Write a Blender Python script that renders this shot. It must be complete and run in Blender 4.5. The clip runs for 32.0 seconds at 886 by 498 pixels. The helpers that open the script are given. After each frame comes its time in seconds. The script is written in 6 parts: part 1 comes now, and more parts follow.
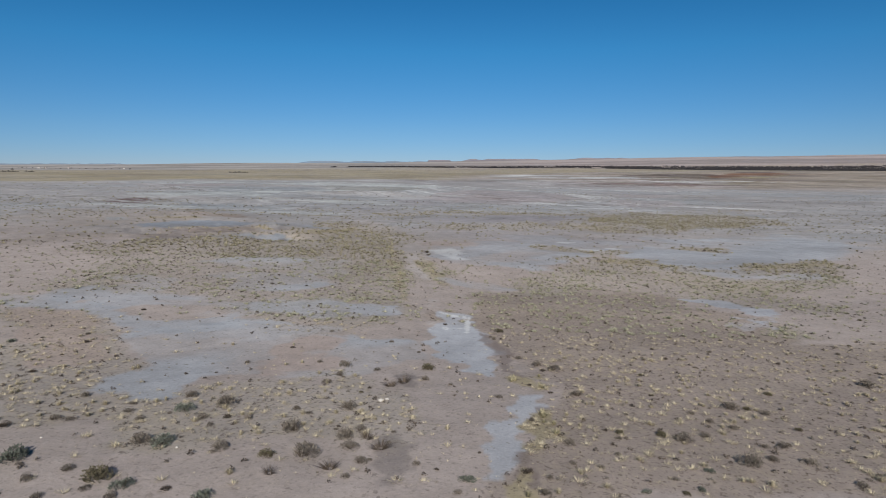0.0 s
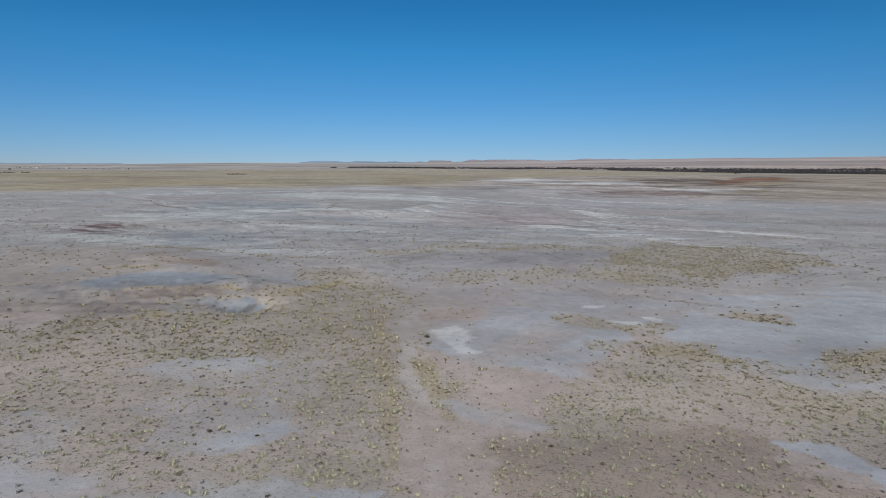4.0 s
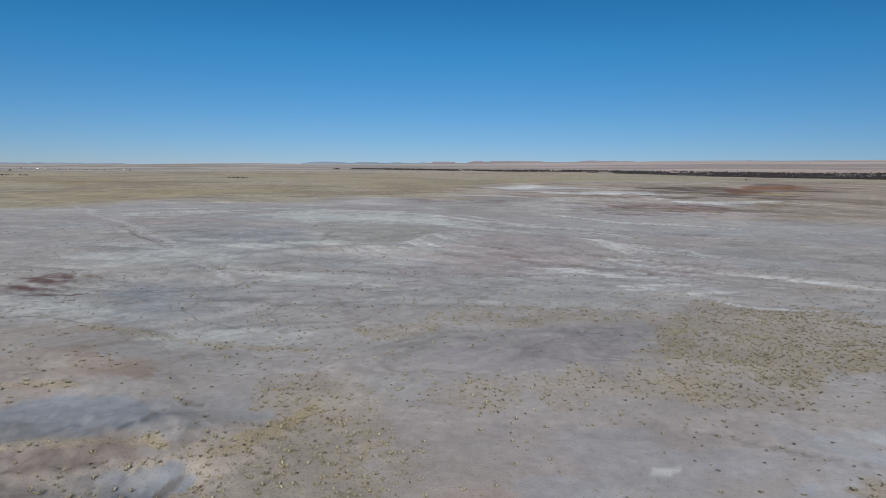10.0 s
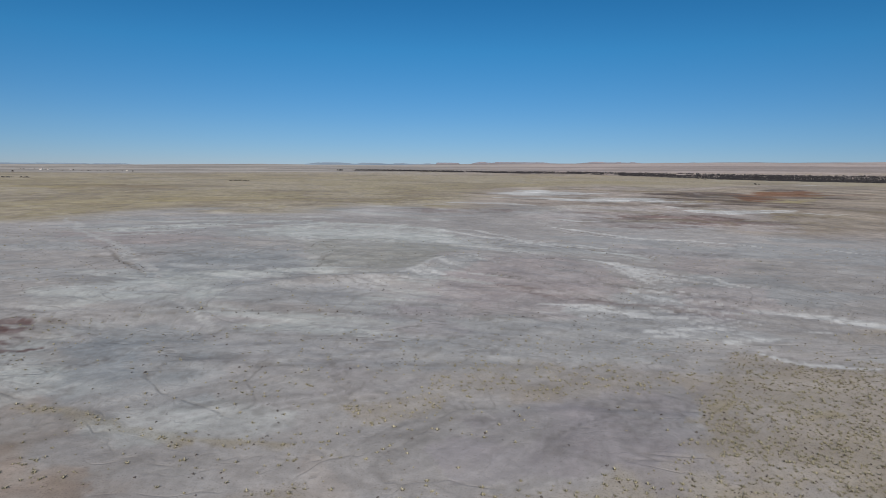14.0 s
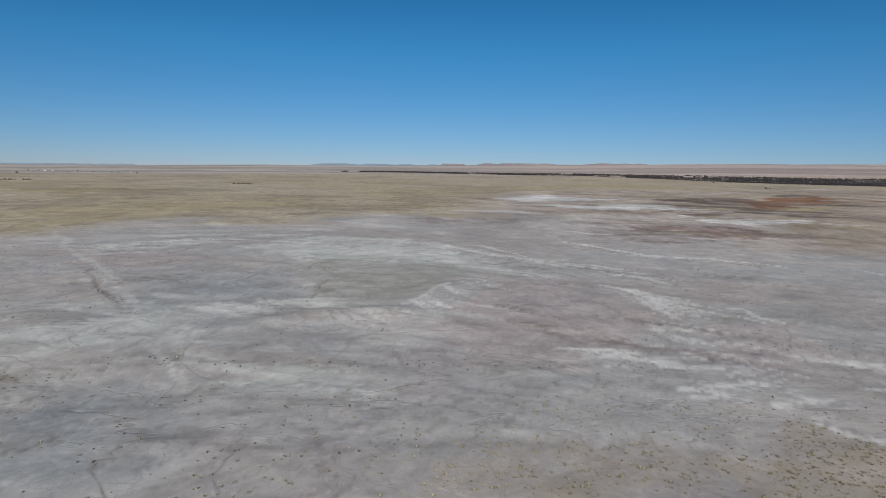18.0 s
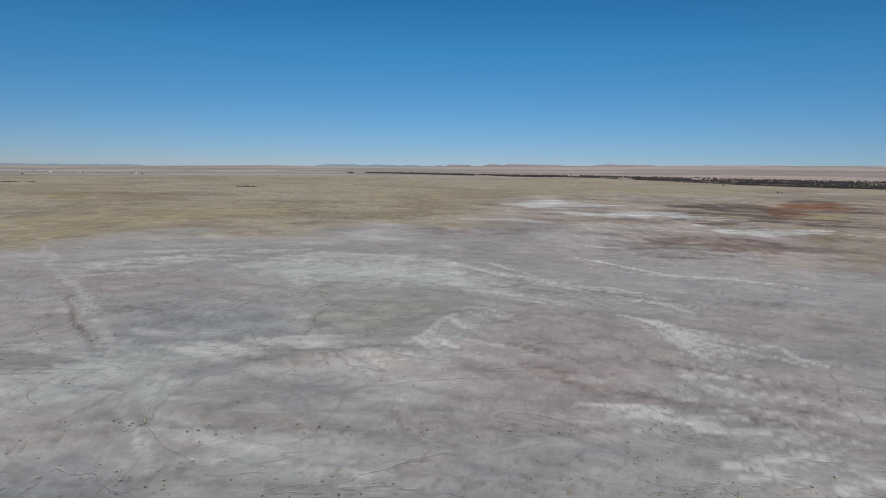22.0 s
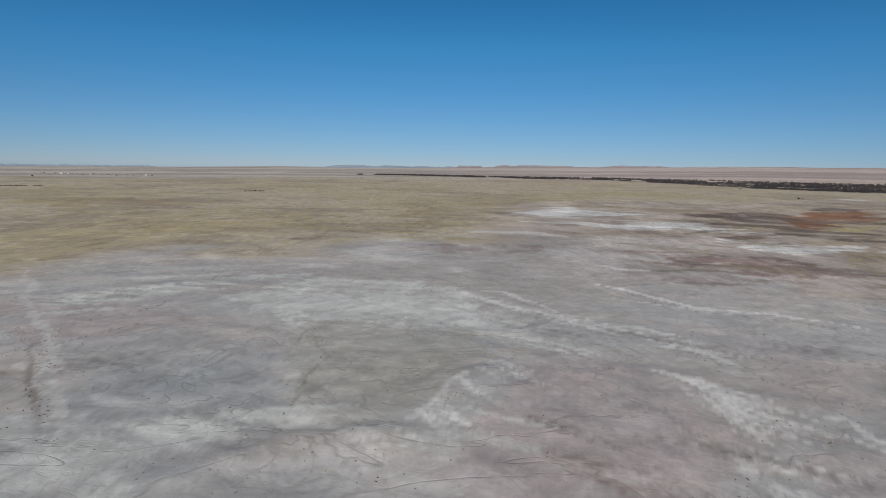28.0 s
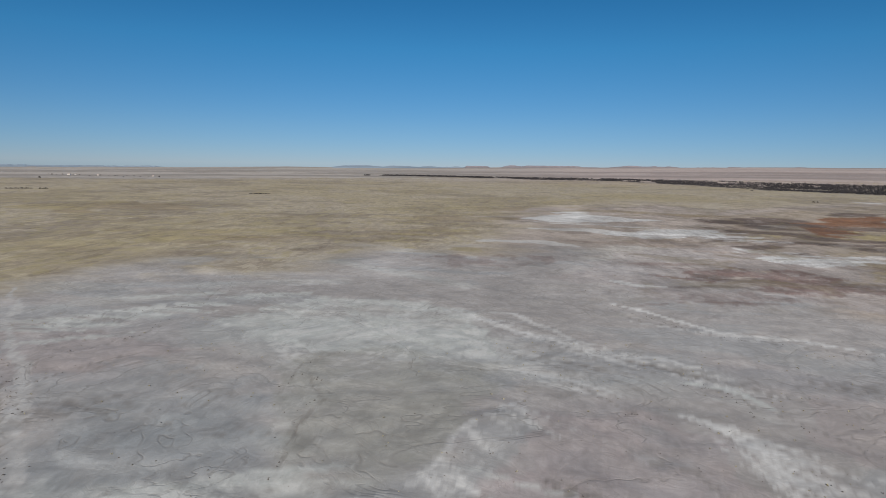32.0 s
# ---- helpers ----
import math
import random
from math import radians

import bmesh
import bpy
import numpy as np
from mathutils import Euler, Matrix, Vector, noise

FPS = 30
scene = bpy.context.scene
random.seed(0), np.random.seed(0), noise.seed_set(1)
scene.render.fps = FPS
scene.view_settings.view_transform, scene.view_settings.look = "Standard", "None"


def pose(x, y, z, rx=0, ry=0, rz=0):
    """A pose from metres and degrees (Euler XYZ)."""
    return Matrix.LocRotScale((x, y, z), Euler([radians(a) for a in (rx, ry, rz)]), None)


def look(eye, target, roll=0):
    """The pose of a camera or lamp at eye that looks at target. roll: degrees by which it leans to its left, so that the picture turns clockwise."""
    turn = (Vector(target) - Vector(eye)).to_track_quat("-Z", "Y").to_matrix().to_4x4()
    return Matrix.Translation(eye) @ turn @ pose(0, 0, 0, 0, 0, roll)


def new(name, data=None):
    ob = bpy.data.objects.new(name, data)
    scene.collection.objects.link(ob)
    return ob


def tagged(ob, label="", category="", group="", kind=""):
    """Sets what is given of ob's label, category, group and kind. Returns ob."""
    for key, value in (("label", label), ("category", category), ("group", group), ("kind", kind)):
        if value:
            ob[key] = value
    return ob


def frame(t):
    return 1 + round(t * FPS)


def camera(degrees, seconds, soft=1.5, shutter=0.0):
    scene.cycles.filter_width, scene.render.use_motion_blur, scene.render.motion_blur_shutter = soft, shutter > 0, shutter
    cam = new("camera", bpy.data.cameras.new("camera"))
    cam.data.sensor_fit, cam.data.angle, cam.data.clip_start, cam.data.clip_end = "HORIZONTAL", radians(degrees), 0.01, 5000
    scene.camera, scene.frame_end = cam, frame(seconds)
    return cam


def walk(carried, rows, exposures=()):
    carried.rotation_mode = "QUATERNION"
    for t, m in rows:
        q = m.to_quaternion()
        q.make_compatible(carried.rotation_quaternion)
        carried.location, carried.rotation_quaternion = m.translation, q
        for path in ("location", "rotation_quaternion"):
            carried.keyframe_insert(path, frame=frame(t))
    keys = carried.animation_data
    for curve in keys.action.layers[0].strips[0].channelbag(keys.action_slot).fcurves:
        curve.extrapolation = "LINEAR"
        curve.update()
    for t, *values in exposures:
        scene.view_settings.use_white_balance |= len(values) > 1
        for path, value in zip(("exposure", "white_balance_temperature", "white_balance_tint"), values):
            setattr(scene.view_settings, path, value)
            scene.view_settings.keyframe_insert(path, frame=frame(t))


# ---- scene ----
cam = camera(72.0, 32.0, 0.9)


def flight(t):
    """The drone at t seconds: a straight, even climb with a slow turn to the left."""
    s = t / 32.0
    eye = Vector((-3.85 * s - 2.33 * s ** 2 + 1.17 * s ** 3, 156.2 * s, 12.5 + 60.0 * s))
    yaw = radians(-0.04 - 0.42 * s + 5.18 * s ** 2 - 1.40 * s ** 3)
    pitch = radians(-7.52 - 0.50 * s + 1.10 * s ** 2 - 0.84 * s ** 3)
    roll = 0.22 + 1.48 * s - 0.23 * s ** 2 - 0.47 * s ** 3
    ahead = Vector((-math.sin(yaw) * math.cos(pitch), math.cos(yaw) * math.cos(pitch), math.sin(pitch)))
    return look(eye, eye + 10 * ahead, roll)


walk(cam, [(t, flight(t)) for t in range(33)], [(0, 0.22, 6420, 10), (3, 0.21, 6240, 9), (9, 0.20, 6330, 9.5), (17, 0.17, 6560, 10), (32, 0.14, 6680, 10)])

# ---- world and sun ----
SUN_ELEV, SUN_AZ = radians(31), radians(179)      # azimuth clockwise from +y
world = bpy.data.worlds.new("sky")
scene.world = world
world.use_nodes = True
wt = world.node_tree
bg = wt.nodes["Background"]
sky = wt.nodes.new("ShaderNodeTexSky")
sky.sky_type, sky.sun_disc = "NISHITA", False
sky.sun_elevation, sky.sun_rotation = SUN_ELEV, SUN_AZ
sky.altitude, sky.air_density, sky.dust_density, sky.ozone_density = 1700, 0.8, 0.0, 4.0
# A clear desert sky: the air's own blue deepens quickly above the horizon.
wn, wl = wt.nodes, wt.links
up = wn.new("ShaderNodeSeparateXYZ")
wl.new(wn.new("ShaderNodeTexCoord").outputs["Generated"], up.inputs[0])
deepen = wn.new("ShaderNodeValToRGB")
deepen.color_ramp.elements[0].position, deepen.color_ramp.elements[0].color = 0.0, (0.68, 0.78, 1.02, 1)
deepen.color_ramp.elements[1].position, deepen.color_ramp.elements[1].color = 0.38, (0.10, 0.93, 1.27, 1)
for at_height, tint in ((0.06, (0.63, 0.91, 1.10, 1)), (0.18, (0.38, 1.13, 1.34, 1)), (0.8, (0.30, 1.05, 1.35, 1))):
    deepen.color_ramp.elements.new(at_height).color = tint
wl.new(up.outputs["Z"], deepen.inputs[0])
tinted = wn.new("ShaderNodeMix")
tinted.data_type, tinted.blend_type = "RGBA", "MULTIPLY"
tinted.inputs[0].default_value = 1.0
wl.new(sky.outputs[0], tinted.inputs[6])
wl.new(deepen.outputs[0], tinted.inputs[7])
wl.new(tinted.outputs[2], bg.inputs[0])
bg.inputs[1].default_value = 0.050
sun = new("sun", bpy.data.lights.new("sun", "SUN"))
sun.data.energy, sun.data.angle, sun.data.color = 5.0, radians(0.5), (1.0, 0.94, 0.865)
sdir = Vector((math.sin(SUN_AZ) * math.cos(SUN_ELEV), math.cos(SUN_AZ) * math.cos(SUN_ELEV), math.sin(SUN_ELEV)))
sun.matrix_world = look(sdir * 100, (0, 0, 0))


# ---- materials ----
def material(name):
    m = bpy.data.materials.new(name)
    m.use_nodes = True
    nt = m.node_tree
    shader = nt.nodes["Principled BSDF"]
    shader.inputs["Roughness"].default_value = 0.95
    shader.inputs["Specular IOR Level"].default_value = 0.15
    return m, nt, shader


def node(nt, kind, **values):
    n = nt.nodes.new(kind)
    for key, value in values.items():
        n.inputs[key.replace("_", " ")].default_value = value
    return n


def spread(nt, value, low, high, to_low, to_high):
    n = node(nt, "ShaderNodeMapRange", From_Min=low, From_Max=high, To_Min=to_low, To_Max=to_high)
    nt.links.new(value, n.inputs["Value"])
    return n.outputs[0]


def blend(nt, how, factor, a, b):
    n = nt.nodes.new("ShaderNodeMix")
    n.data_type, n.blend_type = "RGBA", how
    for socket, value in ((n.inputs[0], factor), (n.inputs[6], a), (n.inputs[7], b)):
        if isinstance(value, (int, float, tuple)):
            socket.default_value = value
        else:
            nt.links.new(value, socket)
    return n.outputs[2]


def grain(nt, where, scale, detail=4.0, stretch=(1, 1, 1), turn=0.0, rough=0.6, warp=0.0):
    mp = nt.nodes.new("ShaderNodeMapping")
    mp.inputs["Scale"].default_value = stretch
    mp.inputs["Rotation"].default_value = (0, 0, radians(turn))
    nt.links.new(where, mp.inputs[0])
    n = node(nt, "ShaderNodeTexNoise", Scale=scale, Detail=detail, Roughness=rough, Distortion=warp)
    nt.links.new(mp.outputs[0], n.inputs["Vector"])
    return n.outputs["Fac"]


def math_node(nt, how, a, b):
    n = nt.nodes.new("ShaderNodeMath")
    n.operation = how
    for socket, value in zip(n.inputs, (a, b)):
        if isinstance(value, (int, float)):
            socket.default_value = value
        else:
            nt.links.new(value, socket)
    return n.outputs[0]


def soil_material():
    """Bare desert soil: its mineral colour comes from the mapped soil patches, with grain, stains, litter and wind streaks."""
    m, nt, shader = material("desert_soil")
    at = nt.nodes.new("ShaderNodeAttribute")
    at.attribute_name = "soil"
    cover = at.outputs["Alpha"]
    where = nt.nodes.new("ShaderNodeNewGeometry").outputs["Position"]
    flow = nt.nodes.new("ShaderNodeAttribute")
    flow.attribute_name = "flow"
    crust_at = nt.nodes.new("ShaderNodeAttribute")
    crust_at.attribute_name = "crust"
    crust = crust_at.outputs["Fac"]
    place = nt.nodes.new("ShaderNodeSeparateXYZ")
    nt.links.new(where, place.inputs[0])
    near_by = spread(nt, place.outputs["Y"], 110, 380, 1.0, 0.0)        # crumbs and litter lie on the near, trodden soil; the far flats are smooth crust
    broad = grain(nt, where, 0.06, 3, warp=0.6)

    def calm(value):
        """A gain that settles to 1 over the smooth far flats."""
        return math_node(nt, "ADD", math_node(nt, "MULTIPLY", math_node(nt, "SUBTRACT", value, 1.0), near_by), 1.0)

    along = flow.outputs["Vector"]
    streak = grain(nt, along, 0.06, 3.5, (0.9, 0.85, 0), 0, 0.6, 1.4)
    wisps = grain(nt, along, 0.20, 2, (0.85, 0.8, 0), 0, 0.55, 1.6)
    def crease(scale, wide, turn, warp, stretch=(1, 1, 1)):
        """Meandering lines where a smooth field crosses its middle: 1 on the line, 0 beyond its width."""
        n = math_node(nt, "SUBTRACT", grain(nt, where, scale, 4, stretch, turn, 0.6, warp), 0.5)
        return spread(nt, math_node(nt, "ABSOLUTE", n, 0), 0.0, wide, 1, 0)

    large_run = crease(0.016, 0.014, 10, 1.2, (0.9, 1.1, 1))
    small_run = crease(0.045, 0.030, -25, 1.6)
    tiny_run = crease(0.13, 0.045, 35, 1.8)
    middle = grain(nt, where, 0.7, 5, rough=0.65)
    fine = grain(nt, where, 7.0, 4, rough=0.7)
    gain = math_node(nt, "MULTIPLY", spread(nt, broad, 0.3, 0.7, 0.94, 1.06), spread(nt, streak, 0.32, 0.68, 0.92, 1.08))
    gain = math_node(nt, "MULTIPLY", gain, calm(spread(nt, middle, 0.3, 0.7, 0.88, 1.12)))
    flats = flow.outputs["Alpha"]
    combed = spread(nt, wisps, 0.36, 0.64, 0.92, 1.08)
    combed = math_node(nt, "ADD", math_node(nt, "MULTIPLY", math_node(nt, "SUBTRACT", combed, 1.0), spread(nt, flats, 0.0, 0.6, 0.25, 1.0)), 1.0)
    gain = math_node(nt, "MULTIPLY", gain, combed)
    gain = math_node(nt, "MULTIPLY", gain, calm(spread(nt, fine, 0.3, 0.7, 0.90, 1.10)))
    grey = nt.nodes.new("ShaderNodeCombineColor")
    for k in range(3):
        nt.links.new(gain, grey.inputs[k])
    col = blend(nt, "MULTIPLY", 1.0, at.outputs["Color"], grey.outputs[0])
    vein = math_node(nt, "SUBTRACT", grain(nt, along, 0.045, 6, (0.9, 0.65, 0), 20, 0.62, 0.8), 0.5)
    vein = spread(nt, math_node(nt, "ABSOLUTE", vein, 0), 0.0, 0.09, 1, 0)
    lines = grain(nt, along, 0.13, 3, (0.85, 0.85, 0), 8, 0.6, 1.3)
    mixed = math_node(nt, "ADD", math_node(nt, "MULTIPLY", streak, 0.35), math_node(nt, "MULTIPLY", lines, 0.53))
    mixed = math_node(nt, "ADD", mixed, math_node(nt, "MULTIPLY", vein, 0.14))
    white = math_node(nt, "ADD", mixed, math_node(nt, "MULTIPLY", crust, 0.20))
    white = math_node(nt, "MULTIPLY", spread(nt, white, 0.575, 0.675, 0, 0.5), spread(nt, crust, 0.0, 0.3, 0, 1))
    col = blend(nt, "MIX", white, col, (0.50, 0.50, 0.485, 1))
    far_at = nt.nodes.new("ShaderNodeAttribute")
    far_at.attribute_name = "far"
    parts = nt.nodes.new("ShaderNodeSeparateColor")
    nt.links.new(far_at.outputs["Color"], parts.inputs[0])
    rust, turf = parts.outputs[0], parts.outputs[1]
    tussock = grain(nt, where, 0.13, 2.5, (1.0, 0.28, 1), 0, 0.7, 0.3)
    away = math_node(nt, "MAXIMUM", rust, turf)
    tone = nt.nodes.new("ShaderNodeCombineColor")
    for k in range(3):
        nt.links.new(spread(nt, tussock, 0.36, 0.64, 0.87, 1.13), tone.inputs[k])
    col = blend(nt, "MULTIPLY", away, col, tone.outputs[0])
    stain = grain(nt, where, 0.013, 5, (0.9, 0.9, 1), 20, 0.66, 1.2)
    stain_b = grain(nt, where, 0.016, 5, (0.9, 0.8, 1), -25, 0.66, 1.2)
    patch_a = grain(nt, where, 0.035, 4, (1.0, 0.5, 1), 20, 0.68, 1.0)
    patch_b = grain(nt, where, 0.045, 4, (1.0, 0.5, 1), -20, 0.68, 1.0)
    col = blend(nt, "MIX", math_node(nt, "MULTIPLY", spread(nt, patch_a, 0.55, 0.59, 0, 0.36), turf), col, (0.135, 0.105, 0.075, 1))
    col = blend(nt, "MIX", math_node(nt, "MULTIPLY", spread(nt, patch_b, 0.54, 0.58, 0, 0.42), turf), col, (0.31, 0.27, 0.14, 1))
    col = blend(nt, "MIX", math_node(nt, "MULTIPLY", spread(nt, patch_b, 0.44, 0.38, 0, 0.5), turf), col, (0.22, 0.185, 0.15, 1))
    col = blend(nt, "MIX", math_node(nt, "MULTIPLY", spread(nt, stain, 0.54, 0.60, 0, 0.28), rust), col, (0.095, 0.058, 0.046, 1))
    col = blend(nt, "MIX", math_node(nt, "MULTIPLY", spread(nt, stain_b, 0.53, 0.62, 0, 0.4), rust), col, (0.18, 0.148, 0.082, 1))
    col = blend(nt, "MIX", math_node(nt, "MULTIPLY", spread(nt, stain_b, 0.43, 0.36, 0, 0.3), rust), col, (0.34, 0.315, 0.29, 1))
    # Runnels: dark drainage lines, with the rills' shadow drawn into the colour too.
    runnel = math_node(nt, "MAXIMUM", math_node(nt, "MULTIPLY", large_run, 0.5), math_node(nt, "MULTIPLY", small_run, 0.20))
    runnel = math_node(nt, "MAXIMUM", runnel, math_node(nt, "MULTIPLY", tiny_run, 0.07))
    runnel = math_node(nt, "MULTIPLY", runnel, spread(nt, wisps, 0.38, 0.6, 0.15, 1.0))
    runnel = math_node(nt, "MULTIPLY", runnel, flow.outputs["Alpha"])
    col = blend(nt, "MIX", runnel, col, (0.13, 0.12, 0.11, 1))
    sward = grain(nt, where, 0.035, 4, (0.8, 1.2, 1), 8, 0.7, 0.8)
    col = blend(nt, "MIX", math_node(nt, "MULTIPLY", spread(nt, sward, 0.50, 0.66, 0, 0.35), cover), col, (0.17, 0.145, 0.105, 1))
    col = blend(nt, "MIX", math_node(nt, "MULTIPLY", spread(nt, sward, 0.50, 0.36, 0, 0.45), cover), col, (0.29, 0.25, 0.175, 1))
    litter = grain(nt, where, 2.3, 3, (1, 0.8, 1), 0, 0.7)
    straw = math_node(nt, "MULTIPLY", math_node(nt, "MULTIPLY", spread(nt, litter, 0.5, 0.62, 0, 0.45), cover), near_by)
    col = blend(nt, "MIX", straw, col, (0.32, 0.275, 0.195, 1))
    clumps = grain(nt, where, 0.9, 4, (1, 0.9, 1), 20, 0.75)
    twig = math_node(nt, "MULTIPLY", math_node(nt, "MULTIPLY", spread(nt, clumps, 0.60, 0.68, 0, 0.4), cover), near_by)
    col = blend(nt, "MIX", twig, col, (0.10, 0.085, 0.06, 1))
    clods = grain(nt, where, 4.5, 3, (1, 1, 1), 15, 0.7)
    col = blend(nt, "MIX", math_node(nt, "MULTIPLY", math_node(nt, "MULTIPLY", spread(nt, clods, 0.56, 0.63, 0, 0.8), spread(nt, cover, 0.02, 0.4, 0.12, 1)), near_by), col, (0.12, 0.096, 0.078, 1))
    pebble = grain(nt, where, 3.1, 2, (1, 1, 1), 40, 0.5)
    col = blend(nt, "MIX", math_node(nt, "MULTIPLY", spread(nt, pebble, 0.65, 0.71, 0, 0.55), near_by), col, (0.13, 0.105, 0.09, 1))
    nt.links.new(col, shader.inputs["Base Color"])
    b = node(nt, "ShaderNodeBump", Strength=0.35, Distance=0.25)
    relief = math_node(nt, "MULTIPLY", math_node(nt, "ADD", math_node(nt, "MULTIPLY", middle, 0.6), math_node(nt, "MULTIPLY", fine, 0.25)), near_by)
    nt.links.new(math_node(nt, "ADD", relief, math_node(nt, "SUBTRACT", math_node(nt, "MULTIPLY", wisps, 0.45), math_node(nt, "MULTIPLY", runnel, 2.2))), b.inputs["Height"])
    nt.links.new(b.outputs[0], shader.inputs["Normal"])
    return m


def plant_material(name, colour, vary=0.35):
    m, nt, shader = material(name)
    where = nt.nodes.new("ShaderNodeNewGeometry")
    info = nt.nodes.new("ShaderNodeObjectInfo")
    tone = grain(nt, where.outputs["Position"], 9.0, 2)
    per = spread(nt, where.outputs["Random Per Island"], 0, 1, 1 - vary, 1 + vary)
    gain = math_node(nt, "MULTIPLY", per, spread(nt, tone, 0.3, 0.7, 0.8, 1.2))
    gain = math_node(nt, "MULTIPLY", gain, spread(nt, info.outputs["Random"], 0, 1, 0.85, 1.15))
    grey = nt.nodes.new("ShaderNodeCombineColor")
    for k in range(3):
        nt.links.new(gain, grey.inputs[k])
    nt.links.new(blend(nt, "MULTIPLY", 1.0, (*colour, 1), grey.outputs[0]), shader.inputs["Base Color"])
    shader.inputs["Roughness"].default_value = 0.8
    return m


def plain_material(name, colour, scale=1.0, vary=0.15, rough=0.9, stretch=(1, 1, 1)):
    m, nt, shader = material(name)
    where = nt.nodes.new("ShaderNodeNewGeometry").outputs["Position"]
    n = grain(nt, where, scale, 5, stretch)
    grey = nt.nodes.new("ShaderNodeCombineColor")
    g = math_node(nt, "MULTIPLY", spread(nt, n, 0.3, 0.7, 1 - vary, 1 + vary), spread(nt, grain(nt, where, scale * 7, 3), 0.3, 0.7, 1 - vary / 2, 1 + vary / 2))
    for k in range(3):
        nt.links.new(g, grey.inputs[k])
    nt.links.new(blend(nt, "MULTIPLY", 1.0, (*colour, 1), grey.outputs[0]), shader.inputs["Base Color"])
    shader.inputs["Roughness"].default_value = rough
    return m


SOIL = soil_material()
LEAF = {
    "sage": plant_material("sage_leaves", (0.120, 0.130, 0.105)),
    "olive": plant_material("olive_leaves", (0.105, 0.092, 0.058)),
    "grey": plant_material("grey_twigs_and_leaves", (0.150, 0.130, 0.108)),
    "dark": plant_material("dark_dry_leaves", (0.072, 0.058, 0.047)),
}
STEM = plant_material("woody_stems", (0.085, 0.066, 0.05), 0.2)
STRAW = plant_material("dry_grass", (0.400, 0.350, 0.250), 0.4)
WITHERED = plant_material("withered_grass", (0.305, 0.296, 0.205), 0.4)
HAY = plant_material("yellowed_grass", (0.262, 0.238, 0.162), 0.5)
GOLD = plant_material("golden_grass", (0.27, 0.242, 0.150), 0.35)
TREE = plant_material("tree_leaves", (0.043, 0.040, 0.043), 0.3)
BARK = plain_material("bark", (0.10, 0.08, 0.06), 3.0, 0.3)
STONE = plain_material("pale_stone", (0.45, 0.42, 0.38), 5.0, 0.2)
# Skyline rock: the lilac-grey and blue tints put distance haze into the colour.
ROCK = plain_material("banded_mesa_rock", (0.19, 0.175, 0.19), 0.01, 0.25, 0.95, (0.3, 0.3, 6))
HAZE_BLUE_ROCK = plain_material("far_haze_blue_ridge", (0.185, 0.235, 0.29), 0.01, 0.12, 0.95, (0.3, 0.3, 4))
WHITEWASH = plain_material("whitewashed_wall", (0.55, 0.53, 0.50), 0.5, 0.08)
ROOFING = plain_material("weathered_roofing", (0.28, 0.24, 0.22), 0.5, 0.15)
WOOD = plain_material("painted_door", (0.16, 0.12, 0.09), 2.0, 0.15)
PANE = plain_material("window_pane", (0.04, 0.05, 0.06), 1.0, 0.05, 0.1)


# ---- lie of the land ----
def lattice(ix, iy, seed):
    """A repeatable random number from 0 to 1 for each whole-numbered place."""
    h = (ix.astype(np.int64) * 374761393 + iy.astype(np.int64) * 668265263 + seed * 974711) & 0x7FFFFFFF
    h = ((h ^ (h >> 13)) * 1274126177) & 0x7FFFFFFF
    return ((h ^ (h >> 16)) & 0xFFFF) / 65535.0


def waves(x, y, seed=0):
    """Smooth value noise, 0 to 1."""
    ix, iy = np.floor(x), np.floor(y)
    fx, fy = x - ix, y - iy
    fx, fy = fx * fx * (3 - 2 * fx), fy * fy * (3 - 2 * fy)
    a, b = lattice(ix, iy, seed), lattice(ix + 1, iy, seed)
    c, d = lattice(ix, iy + 1, seed), lattice(ix + 1, iy + 1, seed)
    return (a * (1 - fx) + b * fx) * (1 - fy) + (c * (1 - fx) + d * fx) * fy


def fractal(x, y, seed=0, octaves=4):
    total, amount, size = 0.0, 0.5, 1.0
    for k in range(octaves):
        total = total + amount * waves(x * size + 17.3 * k, y * size - 9.1 * k, seed + k)
        amount, size = amount * 0.5, size * 2.03
    return total / (1 - 0.5 ** octaves)


def ease(a, b, v):
    s = np.clip((v - a) / (b - a), 0, 1)        # also with b below a, for a falling edge
    return s * s * (3 - 2 * s)


def bump(x, y, cx, cy, rx, ry, turn=0.0):
    c, s = math.cos(radians(turn)), math.sin(radians(turn))
    u, v = ((x - cx) * c + (y - cy) * s) / rx, (-(x - cx) * s + (y - cy) * c) / ry
    return np.exp(-(u * u + v * v))


